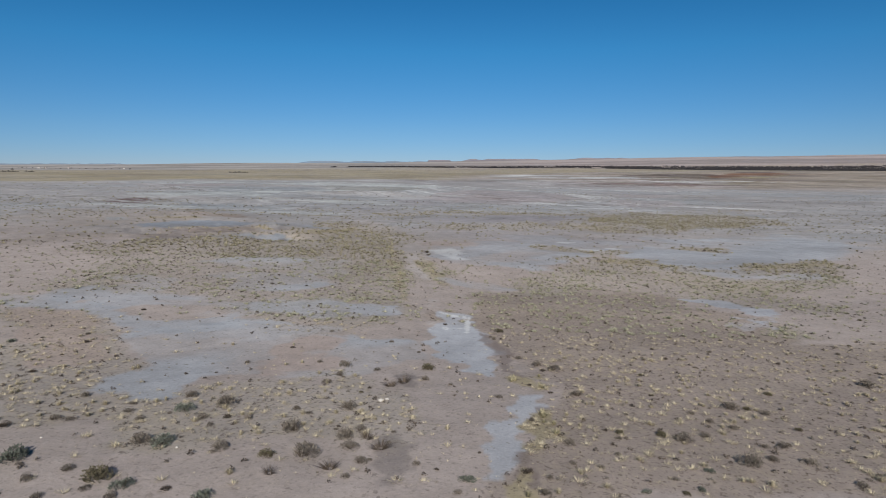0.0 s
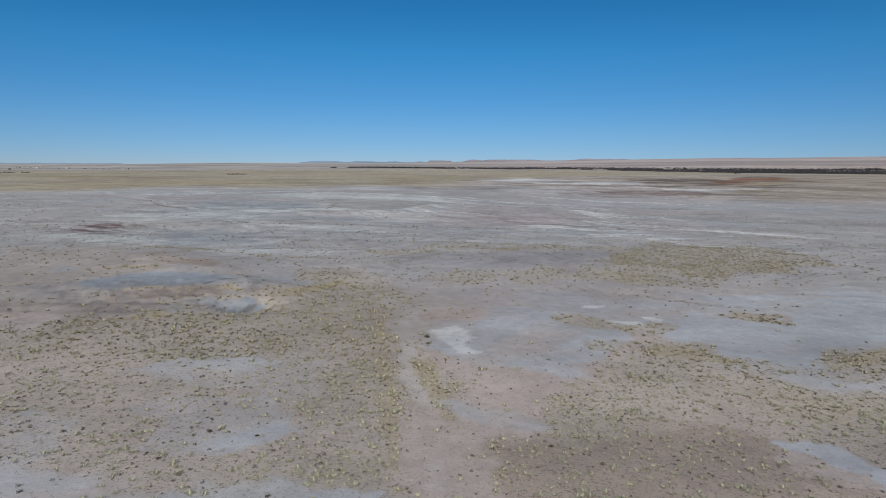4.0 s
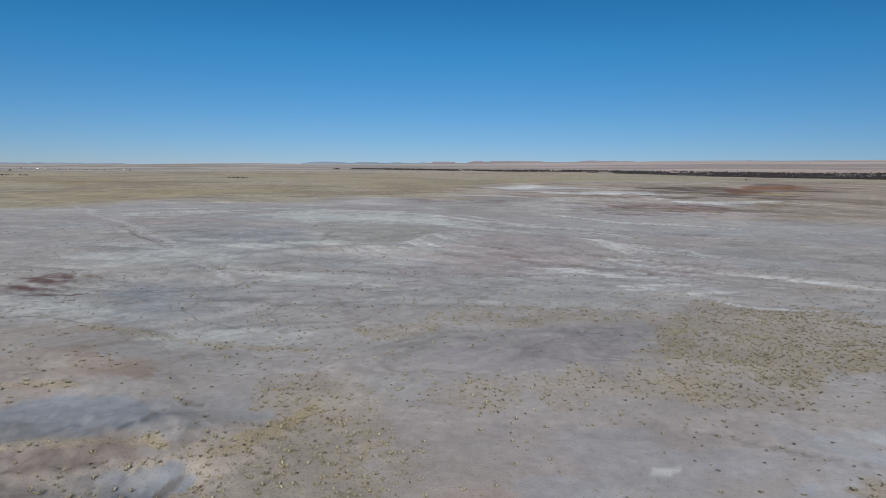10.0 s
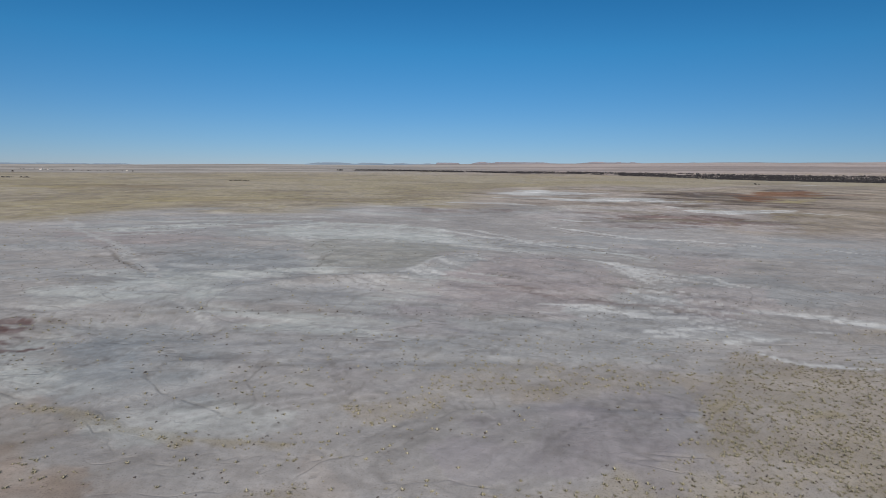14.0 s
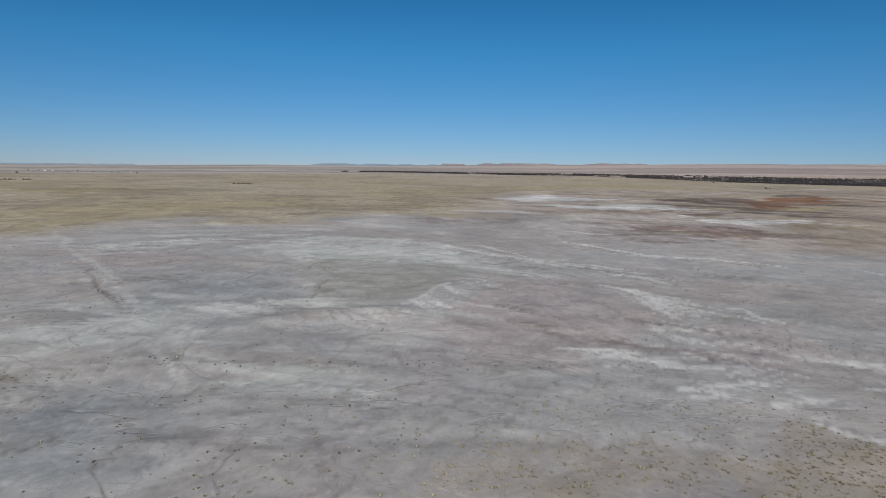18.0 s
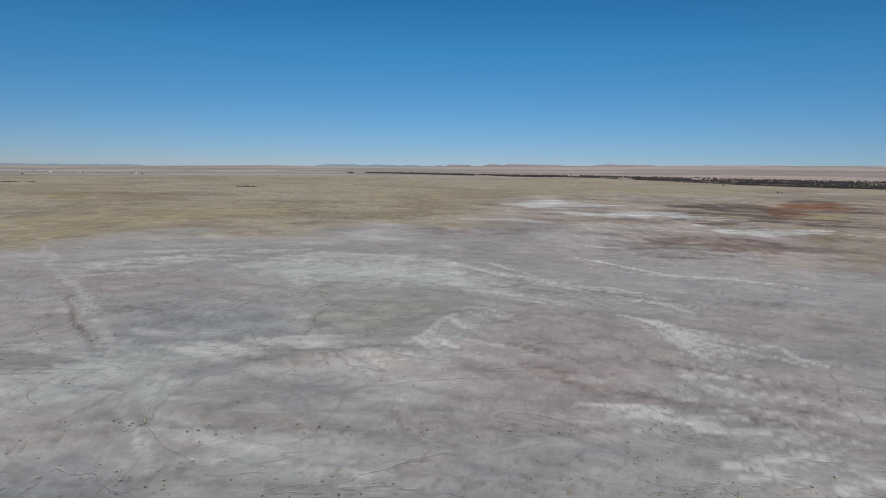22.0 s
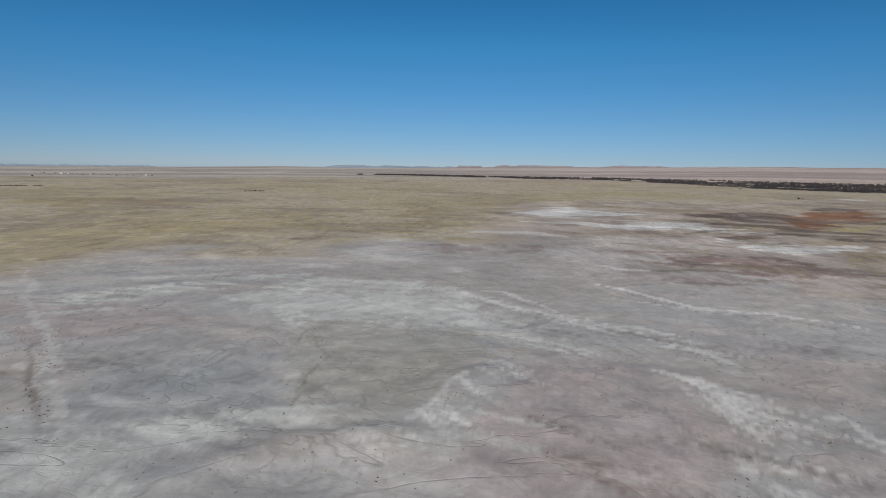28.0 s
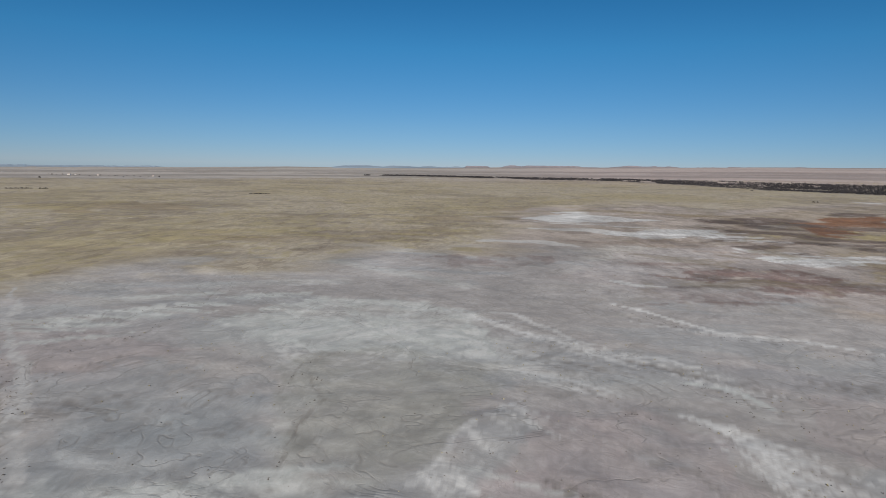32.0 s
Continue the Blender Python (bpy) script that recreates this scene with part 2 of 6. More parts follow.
def broad_height(x, y):
    """The lie of the land without its small relief."""
    h = 0.7 * (1 - ease(20, 40, y))
    h = h - 2.67 * np.tanh(x / 90) * (1 - ease(350, 900, y))          # the flats fall gently to the right
    h = h - 0.53 * bump(x, y, 24, 52, 18, 10) - 0.99 * bump(x, y, 24, 68, 24, 9) - 0.57 * bump(x, y, 2, 52, 7, 12)
    h = h + 0.39 * bump(x, y, -36, 112, 24, 16) - 0.88 * bump(x, y, -16, 118, 9, 15) - 1.45 * bump(x, y, -27, 104, 5, 5)
    h = h + 0.92 * bump(x, y, -56, 138, 18, 14) - 0.41 * bump(x, y, 40, 105, 24, 25) + 1.67 * bump(x, y, 5, 318, 75, 45)
    h = h + 0.62 * bump(x, y, -38, 86, 16, 12) - 1.88 * bump(x, y, -72, 203, 20, 15) + 0.96 * bump(x, y, 24, 152, 25, 18)
    r = np.hypot(x, y - 80)
    side = np.degrees(np.arctan2(x, np.maximum(y - 80, 1.0)))
    crest = 66 + 1.0 * np.clip(side, -45, 45)
    h = h + ease(700, 1500, r) * 10 * ease(0, 25, side)
    far = ease(2300, 4700, r)
    return h + far * (crest - 4) - 150 * ease(4750, 5600, r)


# The soil patches: colour of the bare soil and share of plant cover.
KINDS = {
    "base": ((0.280, 0.238, 0.215), 0.15), "pink": ((0.288, 0.224, 0.190), 0.12), "clay": ((0.256, 0.262, 0.274), 0.0),
    "pale": ((0.338, 0.350, 0.336), 0.0), "salt": ((0.43, 0.428, 0.42), 0.0), "grass": ((0.258, 0.228, 0.200), 0.95),
    "yellow": ((0.25, 0.21, 0.135), 1.0), "mauve": ((0.222, 0.203, 0.207), 0.0), "slate": ((0.206, 0.218, 0.226), 0.0),
    "greygreen": ((0.228, 0.225, 0.205), 0.05), "redclay": ((0.135, 0.094, 0.084), 0.0), "redbed": ((0.105, 0.060, 0.056), 0.0), "pan": ((0.278, 0.281, 0.294), 0.0), "gully": ((0.150, 0.120, 0.108), 0.1), "road": ((0.320, 0.315, 0.308), 0.0), "rust": ((0.150, 0.078, 0.046), 0.25),
    "dark": ((0.085, 0.066, 0.057), 0.2), "ashdark": ((0.085, 0.076, 0.075), 0.1), "plain": ((0.284, 0.248, 0.192), 0.5),
    "pinkgrey": ((0.255, 0.230, 0.223), 0.0), "tan": ((0.255, 0.218, 0.190), 0.15), "track": ((0.305, 0.272, 0.252), 0.0),
    "rose": ((0.262, 0.226, 0.221), 0.0), "hill": ((0.230, 0.188, 0.160), 0.6), "gold": ((0.235, 0.195, 0.100), 0.8), "olive": ((0.195, 0.158, 0.108), 0.4), "slateblue": ((0.200, 0.212, 0.230), 0.0), "wash": ((0.135, 0.122, 0.112), 0.3), "umber": ((0.215, 0.172, 0.145), 0.3),
}
gy = [12.0]
while gy[-1] < 5100:                       # rows close together where the drone flies low, wider far off
    gy.append(gy[-1] + max(0.30, 0.0088 * gy[-1] - 0.12))
gy = np.concatenate([12 - 0.9 * 1.135 ** np.arange(52)[::-1], gy])
INNER, OUTER = 1061, 26                    # columns that fan out ahead of the drone, and wide ones to each side of them


def half_width(y):
    return np.maximum(0.82 * y + 18, 46.0)


fan, wing = np.linspace(-1, 1, INNER), (np.arange(1, OUTER + 1) / OUTER) ** 2
reach = half_width(gy)[:, None]
GX = np.hstack([-(reach + (6000 - reach) * wing[::-1]), reach * fan, reach + (6000 - reach) * wing])
NY, NX = GX.shape
GY = np.repeat(gy[:, None], NX, 1)
X, Y = GX.ravel(), GY.ravel()

soil = np.empty((len(X), 4))
soil[:, :3], soil[:, 3] = KINDS["base"]
carve, crust, golden = np.zeros(len(X)), np.zeros(len(X)), np.zeros(len(X))
ROUGH_A = fractal(X / 9, Y / 7, 31, 4)          # ragged edges, metres
ROUGH_B = fractal(X / 60, Y / 35, 57, 4)        # ragged edges, tens of metres
PATCHES = fractal(X / 70 + 2 * ROUGH_B, Y / 70, 97, 5)
FARSTREAK = fractal((X + 0.2 * Y) / 38 + 1.5 * PATCHES, (Y + 0.1 * X) / 60 + 2 * ROUGH_B, 119, 3)
STREAKS = fractal((X + 0.25 * Y) / 16 + 2 * ROUGH_B, (Y - 0.12 * X) / 13, 83, 4)
CLUMP = 0.6 * fractal(X / 7, Y / 9, 771, 4) + 0.4 * fractal(X / 28, Y / 34, 773, 3)
STEADY = 1 - ease(250, 650, np.hypot(X, Y))
STREAKS, ROUGH_A = 0.5 + (STREAKS - 0.5) * STEADY, 0.5 + (ROUGH_A - 0.5) * STEADY
lean_right = 0.42 * 60 * np.log1p(np.exp(np.clip(X / 60, -20, 20))) * ease(140, 260, Y)
FLOW_U, FLOW_V = X + 30 * (ROUGH_B - 0.5), Y + lean_right - 0.06 * X + 34 * (ROUGH_B - 0.5)
broad_tint = (fractal(X / 130, Y / 60, 11, 4) - 0.5)
soil[:, :3] += (np.array((0.258, 0.244, 0.237)) - soil[:, :3]) * ease(85, 150, Y)[:, None]
soil[:, :3] *= (1 + 0.35 * broad_tint + 0.5 * (STREAKS - 0.5) * ease(100, 200, Y))[:, None]
blue = ease(0.50, 0.62, fractal(X / 55 + 9, Y / 22, 5, 4)) * ease(90, 160, Y)
soil[:, :3] += (np.array(KINDS["slate"][0]) * 1.1 - soil[:, :3]) * (0.5 * blue)[:, None]


def lay(kind, strength, feather, sd, pick):
    """Blend a soil patch in where sd (metres inside its edge) is above zero, with a ragged rim."""
    crisp = 2.0 if kind == "salt" else 1.0
    rag = crisp * (ROUGH_A[pick] - 0.5) * 2.2 * min(feather, 6) + (ROUGH_B[pick] - 0.5) * 2.0 * max(feather - 2, 0)
    if kind == "plain":
        rag = rag + 110 * (PATCHES[pick] - 0.5)
    w = strength * ease(-0.6 * feather, 0.8 * feather, sd + rag)
    if kind in ("salt", "pale"):
        soft = strength * ease(-2.2 * feather, 1.8 * feather, sd + rag)
        if feather > 5:
            soft = soft * ease(0.33, 0.60, 0.5 * PATCHES[pick] + 0.5 * FARSTREAK[pick] + 0.1 * strength)
        crust[pick] += (1 - crust[pick]) * soft * (0.95 if kind == "salt" else 0.5)
        w = w * (0.2 if kind == "salt" else 0.6)
    else:
        crust[pick] *= 1 - 0.7 * w
    if kind in ("rust", "dark", "redclay", "salt") and feather > 7:
        w = w * ease(0.42, 0.52, 0.5 * PATCHES[pick] + 0.5 * FARSTREAK[pick] + 0.10 * strength)
    if kind == "redclay" and feather <= 7:
        w = w * ease(0.30, 0.62, STREAKS[pick])
    if kind == "redbed":
        w = w * ease(0.40, 0.50, fractal(X[pick] / 8, Y[pick] / 3.6, 881, 3))
    if kind == "wash":
        w = w * np.clip(0.35 + 1.3 * (STREAKS[pick] - 0.1), 0.25, 1)
    if kind in ("grass", "yellow"):
        w = w * (0.30 + 0.70 * ease(0.36, 0.58, CLUMP[pick]))
    golden[pick] += ((kind == "yellow") - golden[pick]) * w
    colour, cover = KINDS[kind]
    tone = 1 + 0.45 * (STREAKS[pick] - 0.5) + 0.35 * (ROUGH_A[pick] - 0.5)
    soil[pick, :3] += (np.array(colour) * tone[:, None] - soil[pick, :3]) * w[:, None]
    soil[pick, 3] += (cover - soil[pick, 3]) * w
    if kind in ("wash", "gully"):
        carve[pick] -= (0.35 if kind == "wash" else 0.22) * w


def near(points, margin):
    p = np.array(points)
    (x0, y0), (x1, y1) = p.min(0) - margin, p.max(0) + margin
    return np.nonzero((X > x0) & (X < x1) & (Y > y0) & (Y < y1))[0]


def edge_distance(x, y, a, b):
    dx, dy = b[0] - a[0], b[1] - a[1]
    s = np.clip(((x - a[0]) * dx + (y - a[1]) * dy) / max(dx * dx + dy * dy, 1e-9), 0, 1)
    return np.hypot(x - a[0] - s * dx, y - a[1] - s * dy)


def zone(kind, strength, feather, *points):
    """A patch of soil inside an outline in plan."""
    pick = near(points, 4 * feather)
    x, y = X[pick], Y[pick]
    d, inside = np.full(len(x), 1e9), np.zeros(len(x), bool)
    for a, b in zip(points, points[1:] + points[:1]):
        d = np.minimum(d, edge_distance(x, y, a, b))
        if a[1] != b[1]:
            inside ^= ((a[1] > y) != (b[1] > y)) & (x < (b[0] - a[0]) * (y - a[1]) / (b[1] - a[1]) + a[0])
    lay(kind, strength, feather, np.where(inside, d, -d), pick)


WASHES = []


def meander(x, y):
    """How far a wash strays sideways from its straight run."""
    much = np.minimum(1, np.maximum(y, 0) / 260)
    mx = 26 * (fractal(x / 38, y / 38, 501, 3) - 0.5) + 7 * (fractal(x / 9, y / 9, 503, 2) - 0.5)
    my = 26 * (fractal(x / 38, y / 38, 505, 3) - 0.5) + 7 * (fractal(x / 9, y / 9, 507, 2) - 0.5)
    return mx * much, my * much



def strip(kind, strength, half, *points):
    """A band of soil along a line in plan."""
    pick = near(points, 6 * half + (24 if kind == "wash" else 4))
    x, y = X[pick], Y[pick]
    if kind == "wash":
        mx, my = meander(x, y)
        x, y = x + mx, y + my
    wander = 2.5 * half * (ROUGH_A[pick] - 0.5)
    d = np.full(len(x), 1e9)
    for a, b in zip(points, points[1:]):
        d = np.minimum(d, edge_distance(x + wander, y + wander, a, b))
    if kind == "wash":
        WASHES.append(points)
    lay(kind, strength, half, half - d, pick)


def blend_in(kind, w, pick):
    """Lay one soil over the rest with the weights w."""
    colour, cover = KINDS[kind]
    if kind == "salt":
        crust[pick] += (1 - crust[pick]) * 0.25 * w * STEADY[pick]
        w = w * (1 - 0.18 * STEADY[pick])
    else:
        crust[pick] *= 1 - 0.6 * w
        if kind == "pale":
            crust[pick] += (1 - crust[pick]) * 0.4 * w
    golden[pick] += ((kind == "yellow") - golden[pick]) * w
    tone = 1 + 0.35 * (ROUGH_A[pick] - 0.5)
    soil[pick, :3] += (np.array(colour) * tone[:, None] - soil[pick, :3]) * w[:, None]
    soil[pick, 3] += (cover - soil[pick, 3]) * w
    if kind == "wash":
        carve[pick] -= 0.3 * w


def vein(kind, strength, half, *points):
    """A ragged streak along a line in plan, tapered to both ends; half is its half width at the middle."""
    reach = half * (1.3 if kind != "wash" else 1.0)
    pick = near(points, 5 * half + 2)
    x, y = X[pick], Y[pick]
    seed = int(abs(points[0][0] * 7 + points[0][1] * 3)) % 997
    rag = 0.6 * fractal(FLOW_U[pick] / (14 * half), FLOW_V[pick] / (2.6 * half), 1300 + seed, 5) + 0.4 * fractal(x / (3 * half), y / (3 * half), 1400 + seed, 3) - 0.5
    stray = fractal(x / (18 * half), y / (18 * half), 1500 + seed, 3) - 0.5
    runs = [math.dist(a, b) for a, b in zip(points, points[1:])]
    d, along, gone = np.full(len(x), 1e9), np.zeros(len(x)), 0.0
    for (a, b), run in zip(zip(points, points[1:]), runs):
        ux, uy = (b[0] - a[0]) / run, (b[1] - a[1]) / run
        s = np.clip((x - a[0]) * ux + (y - a[1]) * uy, 0, run)
        e = np.hypot(x - a[0] - s * ux + 5 * half * stray, y - a[1] - s * uy + 5 * half * stray)
        along = np.where(e < d, (gone + s) / sum(runs), along)
        d, gone = np.minimum(d, e), gone + run
    taper = reach * (0.30 + 0.70 * np.sin(np.pi * np.clip(along, 0, 1)))
    blend_in(kind, strength * ease(-0.3 * half, 0.3 * half, taper + 0.15 * half - d + 3.6 * half * rag), pick)
    if kind == "wash" and len(points) > 2:
        WASHES.append(points)


def patch(kind, strength, size, *points):
    """A patch of soil with a frayed rim; size is the scale of the fraying in metres."""
    pick = near(points, 4 * size)
    x, y = X[pick], Y[pick]
    d, inside = np.full(len(x), 1e9), np.zeros(len(x), bool)
    for a, b in zip(points, points[1:] + points[:1]):
        d = np.minimum(d, edge_distance(x, y, a, b))
        if a[1] != b[1]:
            inside ^= ((a[1] > y) != (b[1] > y)) & (x < (b[0] - a[0]) * (y - a[1]) / (b[1] - a[1]) + a[0])
    rag = fractal(x / (5 * size), y / (5 * size), 1700 + int(abs(points[0][0])) % 89, 5) - 0.5
    sd = np.minimum(np.where(inside, d, -d), 4 * size)
    w = strength * ease(-0.6 * size, 0.6 * size, sd + 0.5 * size + 9 * size * rag)
    if kind in ("rust", "redclay", "umber", "dark", "gold"):
        w = w * (0.25 + 0.75 * ease(0.42, 0.56, fractal(x / (2.6 * size), y / (5 * size), 1900, 5)))
    elif kind in ("grass", "yellow"):
        w = w * (0.5 + 0.5 * ease(0.38, 0.58, CLUMP[pick]) if size >= 1.5 else 1.0)
    elif kind == "redbed":
        w = w * ease(0.40, 0.52, fractal(x / 9, y / 3.6, 881, 4))
    elif kind in ("pale", "slate", "mauve", "greygreen", "clay"):
        w = w * (0.45 + 0.55 * ease(0.38, 0.58, fractal(FLOW_U[pick] / 9, FLOW_V[pick] / 8, 1901, 5)))
    blend_in(kind, w, pick)


def comb(kind, strength, half, count, long, turn, seed, *spine):
    """Short streaks that run off one side of a line like the barbs of a feather."""
    rng = random.Random(seed)
    for k in range(count):
        s = rng.uniform(0, len(spine) - 1.001)
        a, b, f = spine[int(s)], spine[int(s) + 1], s - int(s)
        p = (a[0] + (b[0] - a[0]) * f, a[1] + (b[1] - a[1]) * f)
        t, run = radians(turn + rng.uniform(-14, 14)), long * rng.uniform(0.4, 1.3)
        vein(kind, strength * rng.uniform(0.5, 1.0), half * rng.uniform(0.6, 1.3), p, (p[0] + run * math.cos(t), p[1] + run * math.sin(t)))


zone("grass", 0.55, 6, (-90, -25), (90, -25), (89, 35.6), (32.3, 17.2), (-28, 14.9), (-63.6, 25.4))
zone("tan", 0.9, 40, (2, 680.2), (74, 712), (128.1, 631.8), (168, 570.7), (189.6, 508.4), (203.6, 472.3), (290.4, 419.5), (2564, 2078), (1218, 2081), (126, 2963), (-46, 1074))
zone("clay", 0.9, 4, (31.5, 84), (50, 107.1), (72.5, 125), (80, 112.6), (66.4, 97.7), (53.2, 91), (38.7, 78.6))
strip("pale", 0.33, 4, (-88.7, 260.9), (-81.3, 269.2), (-65.3, 267.4))
zone("slate", 0.48, 8, (-118.6, 269.1), (-112.1, 302), (-67.5, 316.9), (-49.2, 277), (-62.2, 245.5), (-69.8, 230.6), (-87.6, 248.1), (-107.3, 251.2))
zone("greygreen", 0.42, 8, (-56.3, 308.4), (-28.1, 340.9), (-4, 345.1), (-18.1, 289.1), (-37.6, 273.3), (-49.3, 277.5))
zone("pale", 0.48, 14, (-132.5, 395.4), (-101.1, 433.5), (-52.1, 427.6), (-5, 427.5), (23.3, 393.8), (10.3, 352.2), (-39.8, 343.9), (-56.4, 325), (-81.9, 366.9))
zone("mauve", 0.51, 8, (-4, 259.5), (35.5, 302.2), (55.4, 295.4), (48.5, 257.8), (31.7, 245), (10.1, 236), (2, 240.4))
zone("mauve", 0.57, 4, (64.5, 251.3), (82.6, 250.2), (77, 231.8), (64.1, 226.5), (61.1, 238.3))
zone("clay", 0.3, 5, (-107, 244.7), (-102.4, 263.2), (-78.1, 248), (-70.7, 226.5), (-81, 215.9))
zone("pale", 0.36, 6, (-107.9, 249.2), (-95.8, 250.7), (-80.8, 237.9), (-89.2, 234.6), (-95.7, 234.4))
zone("pale", 0.36, 4, (-84.7, 252.7), (-80.2, 266.7), (-73.6, 268.2), (-70.6, 248.6), (-77.2, 241.4))
strip("pale", 0.36, 3, (-99.6, 292.7), (-86.5, 299.4), (-66.7, 299.3), (-57.3, 308.4))
zone("clay", 0.36, 5, (-46, 257.2), (-28.8, 267.4), (-25.7, 249), (-32.5, 238.3), (-42.1, 234.5))
zone("mauve", 0.48, 5, (-17.9, 245.6), (-4, 258.5), (22.6, 277.4), (26.6, 255.2), (5, 239.7), (-11.9, 228), (-21.7, 229.1))
zone("mauve", 0.33, 6, (9.4, 308.1), (62.1, 320.4), (56, 282.1), (28.7, 270.6), (8.2, 280.9))
strip("greygreen", 0.36, 3, (-47.3, 272.6), (-49.6, 303.3), (-50.3, 341.7))
strip("greygreen", 0.42, 4, (-51.5, 295.4), (-61, 335.7), (-62.6, 367.6), (-41.4, 407.4))
zone("greygreen", 0.42, 7, (-58.8, 351.7), (-32.7, 363.4), (3.1, 365.2), (-11.1, 314.7), (-15.1, 292.5), (-32.9, 286.5), (-46.7, 308.8))
zone("pale", 0.42, 10, (-134.6, 420.7), (-100.2, 443.4), (-43.4, 437.3), (0, 466), (5, 428.6), (-14.9, 403.5), (-46.3, 381), (-82.8, 390.2))
zone("pale", 0.42, 7, (-1, 377.1), (27.7, 371), (64.1, 373.3), (69.7, 356.1), (42.7, 350.6), (17.6, 350.9))
strip("pale", 0.36, 4, (82.4, 359.1), (82.7, 335.9))
strip("pale", 0.45, 9, (-206.6, 427.7), (-189.5, 448.4), (-153.2, 471.5))
strip("pale", 0.39, 7, (-188.9, 374.3), (-179.4, 386), (-171.8, 403.6), (-147, 424.4))
strip("pale", 0.5, 7, (-165, 491.3), (-127.6, 506.9), (-89.1, 517.5))
strip("pale", 0.6, 8, (-112, 597.5), (-51.4, 553.4), (-13, 523.4))
zone("slate", 0.45, 8, (-119.2, 321.6), (-81.6, 331.5), (-53.4, 300.8), (-55.1, 281.1), (-74.1, 283.6), (-106.1, 300.1))
zone("slate", 0.42, 5, (-117, 285.3), (-98.4, 287.1), (-82.3, 269.5), (-102, 266.5))
zone("pale", 0.3, 5, (-95.5, 279.5), (-80.6, 290.4), (-66.3, 273.6), (-82.3, 269.5))
strip("pale", 0.36, 4, (-83.8, 310.8), (-73.4, 319.5), (-58.3, 316.4))
zone("pinkgrey", 0.36, 10, (-182.2, 377.3), (-169, 415.3), (-137.4, 420.6), (-104.8, 359.2), (-119.1, 334.7), (-149.6, 340.9))
zone("mauve", 0.36, 8, (15.7, 337.2), (50.4, 345.3), (56.5, 314.4), (29.9, 292), (10.3, 299.5))
zone("mauve", 0.36, 12, (79.4, 408.9), (143.6, 378.3), (126, 350.4), (84.2, 364.3))
zone("plain", 1.0, 75, (-307, 445.2), (-262, 464), (-258.5, 484.8), (-235.8, 507.8), (-206.3, 538), (-170.9, 563.7), (-110.1, 608.8), (-62.4, 638.7), (23, 722), (62, 855), (38, 1045), (96, 1235), (326, 1366), (382, 1221), (469, 1250), (860, 1512), (1114, 1274), (2626, 1998), (2623, 2002), (1768, 2787), (-150, 3297), (-2828, 1701), (-427.6, 403.1))
zone("pale", 0.5, 20, (74, 712), (166, 772), (212.3, 705.9), (141.4, 634.9), (83.2, 623.6))
strip("yellow", 0.5, 10, (-626, 1042), (-642, 1184))
strip("yellow", 0.5, 12, (-613, 896), (-562, 929), (-419, 880))
strip("yellow", 0.5, 12, (-387, 931), (-339, 1046), (-226, 974))
strip("yellow", 0.6, 14, (-211, 917), (-176, 1038), (-71, 970))
strip("yellow", 0.6, 14, (317, 720), (391, 769))
strip("yellow", 0.5, 14, (-411, 646.4), (-390, 704), (-334, 740))
zone("redclay", 0.6, 60, (152, 3296), (1232, 3061), (1766, 2787), (1769, 2786), (1235, 3060), (448, 3269))
zone("olive", 0.4, 30, (323, 1056), (528, 1234), (828, 1461), (1634, 1674), (417.5, 538.6), (217.2, 463.2), (239.8, 529.5), (251.8, 583.9), (336, 794), (296, 844))
zone("slate", 0.5, 10, (357, 976), (408, 1003), (379, 934), (337, 916))
strip("tan", 0.9, 5, (211.1, 518.5), (240, 563.2), (257.9, 584.9), (269.5, 576.1))
# The near flat, the low hill and the clay pans.
patch("grass", 0.75, 1.2, (-38.5, 52), (-29.9, 46.9), (-22.5, 42.8), (-20.9, 36.2), (-17.4, 31.1), (-14.2, 30.5), (-2.5, 31.7), (-1.2, 28.3), (-4.4, 24.7), (-12.2, 25.9), (-19.3, 25.4))
patch("grass", 0.9, 3, (-59.7, 92.7), (-46, 88.7), (-37.5, 93.9), (-28.8, 103.1), (-21, 111), (-18.5, 131.5), (-10.8, 132.6), (-5.4, 81.3), (-2.6, 57.7), (-1.8, 48.3), (-6.5, 47.3), (-13.5, 49.7), (-22.8, 56), (-33.4, 56.2))
patch("tan", 0.6, 3, (-106.3, 157.6), (-77.1, 142.3), (-51.7, 125.9), (-47.2, 97.7), (-59.7, 92.7))
patch("hill", 0.9, 1.5, (3.7, 58.9), (8.6, 64.2), (17, 69), (25.3, 69.2), (27.3, 64.6), (27.4, 56.3), (29.2, 50.6), (24.6, 44.2), (3.6, 43.1), (2.9, 49.1))
patch("hill", 0.85, 1.2, (4.6, 42.7), (9.9, 48.1), (18.9, 47.5), (34.1, 45.5), (30.9, 34.9), (19.8, 21.8), (4.5, 20.9), (4.3, 24.8), (5.7, 30.7), (5.6, 37.1))
patch("grass", 0.9, 2, (12.8, 75.5), (26.3, 79), (49.5, 78.8), (29.9, 51.5), (28.1, 57.5), (27.8, 65.4), (25.6, 70), (17.2, 69.8), (8.7, 65))
patch("clay", 0.7, 1.0, (-29, 74.7), (-23.7, 80.4), (-16.7, 80.6), (-11.3, 75.5), (-12.8, 71.1), (-19.8, 72), (-22.3, 69.6))
patch("clay", 0.85, 0.8, (-25.2, 66.2), (-19.7, 68.1), (-12.1, 67.5), (-11.2, 63.4), (-15.5, 61.3), (-21.6, 61.3))
patch("clay", 0.7, 0.6, (-34, 63.8), (-29.8, 65.1), (-27.8, 61.4), (-31.3, 61))
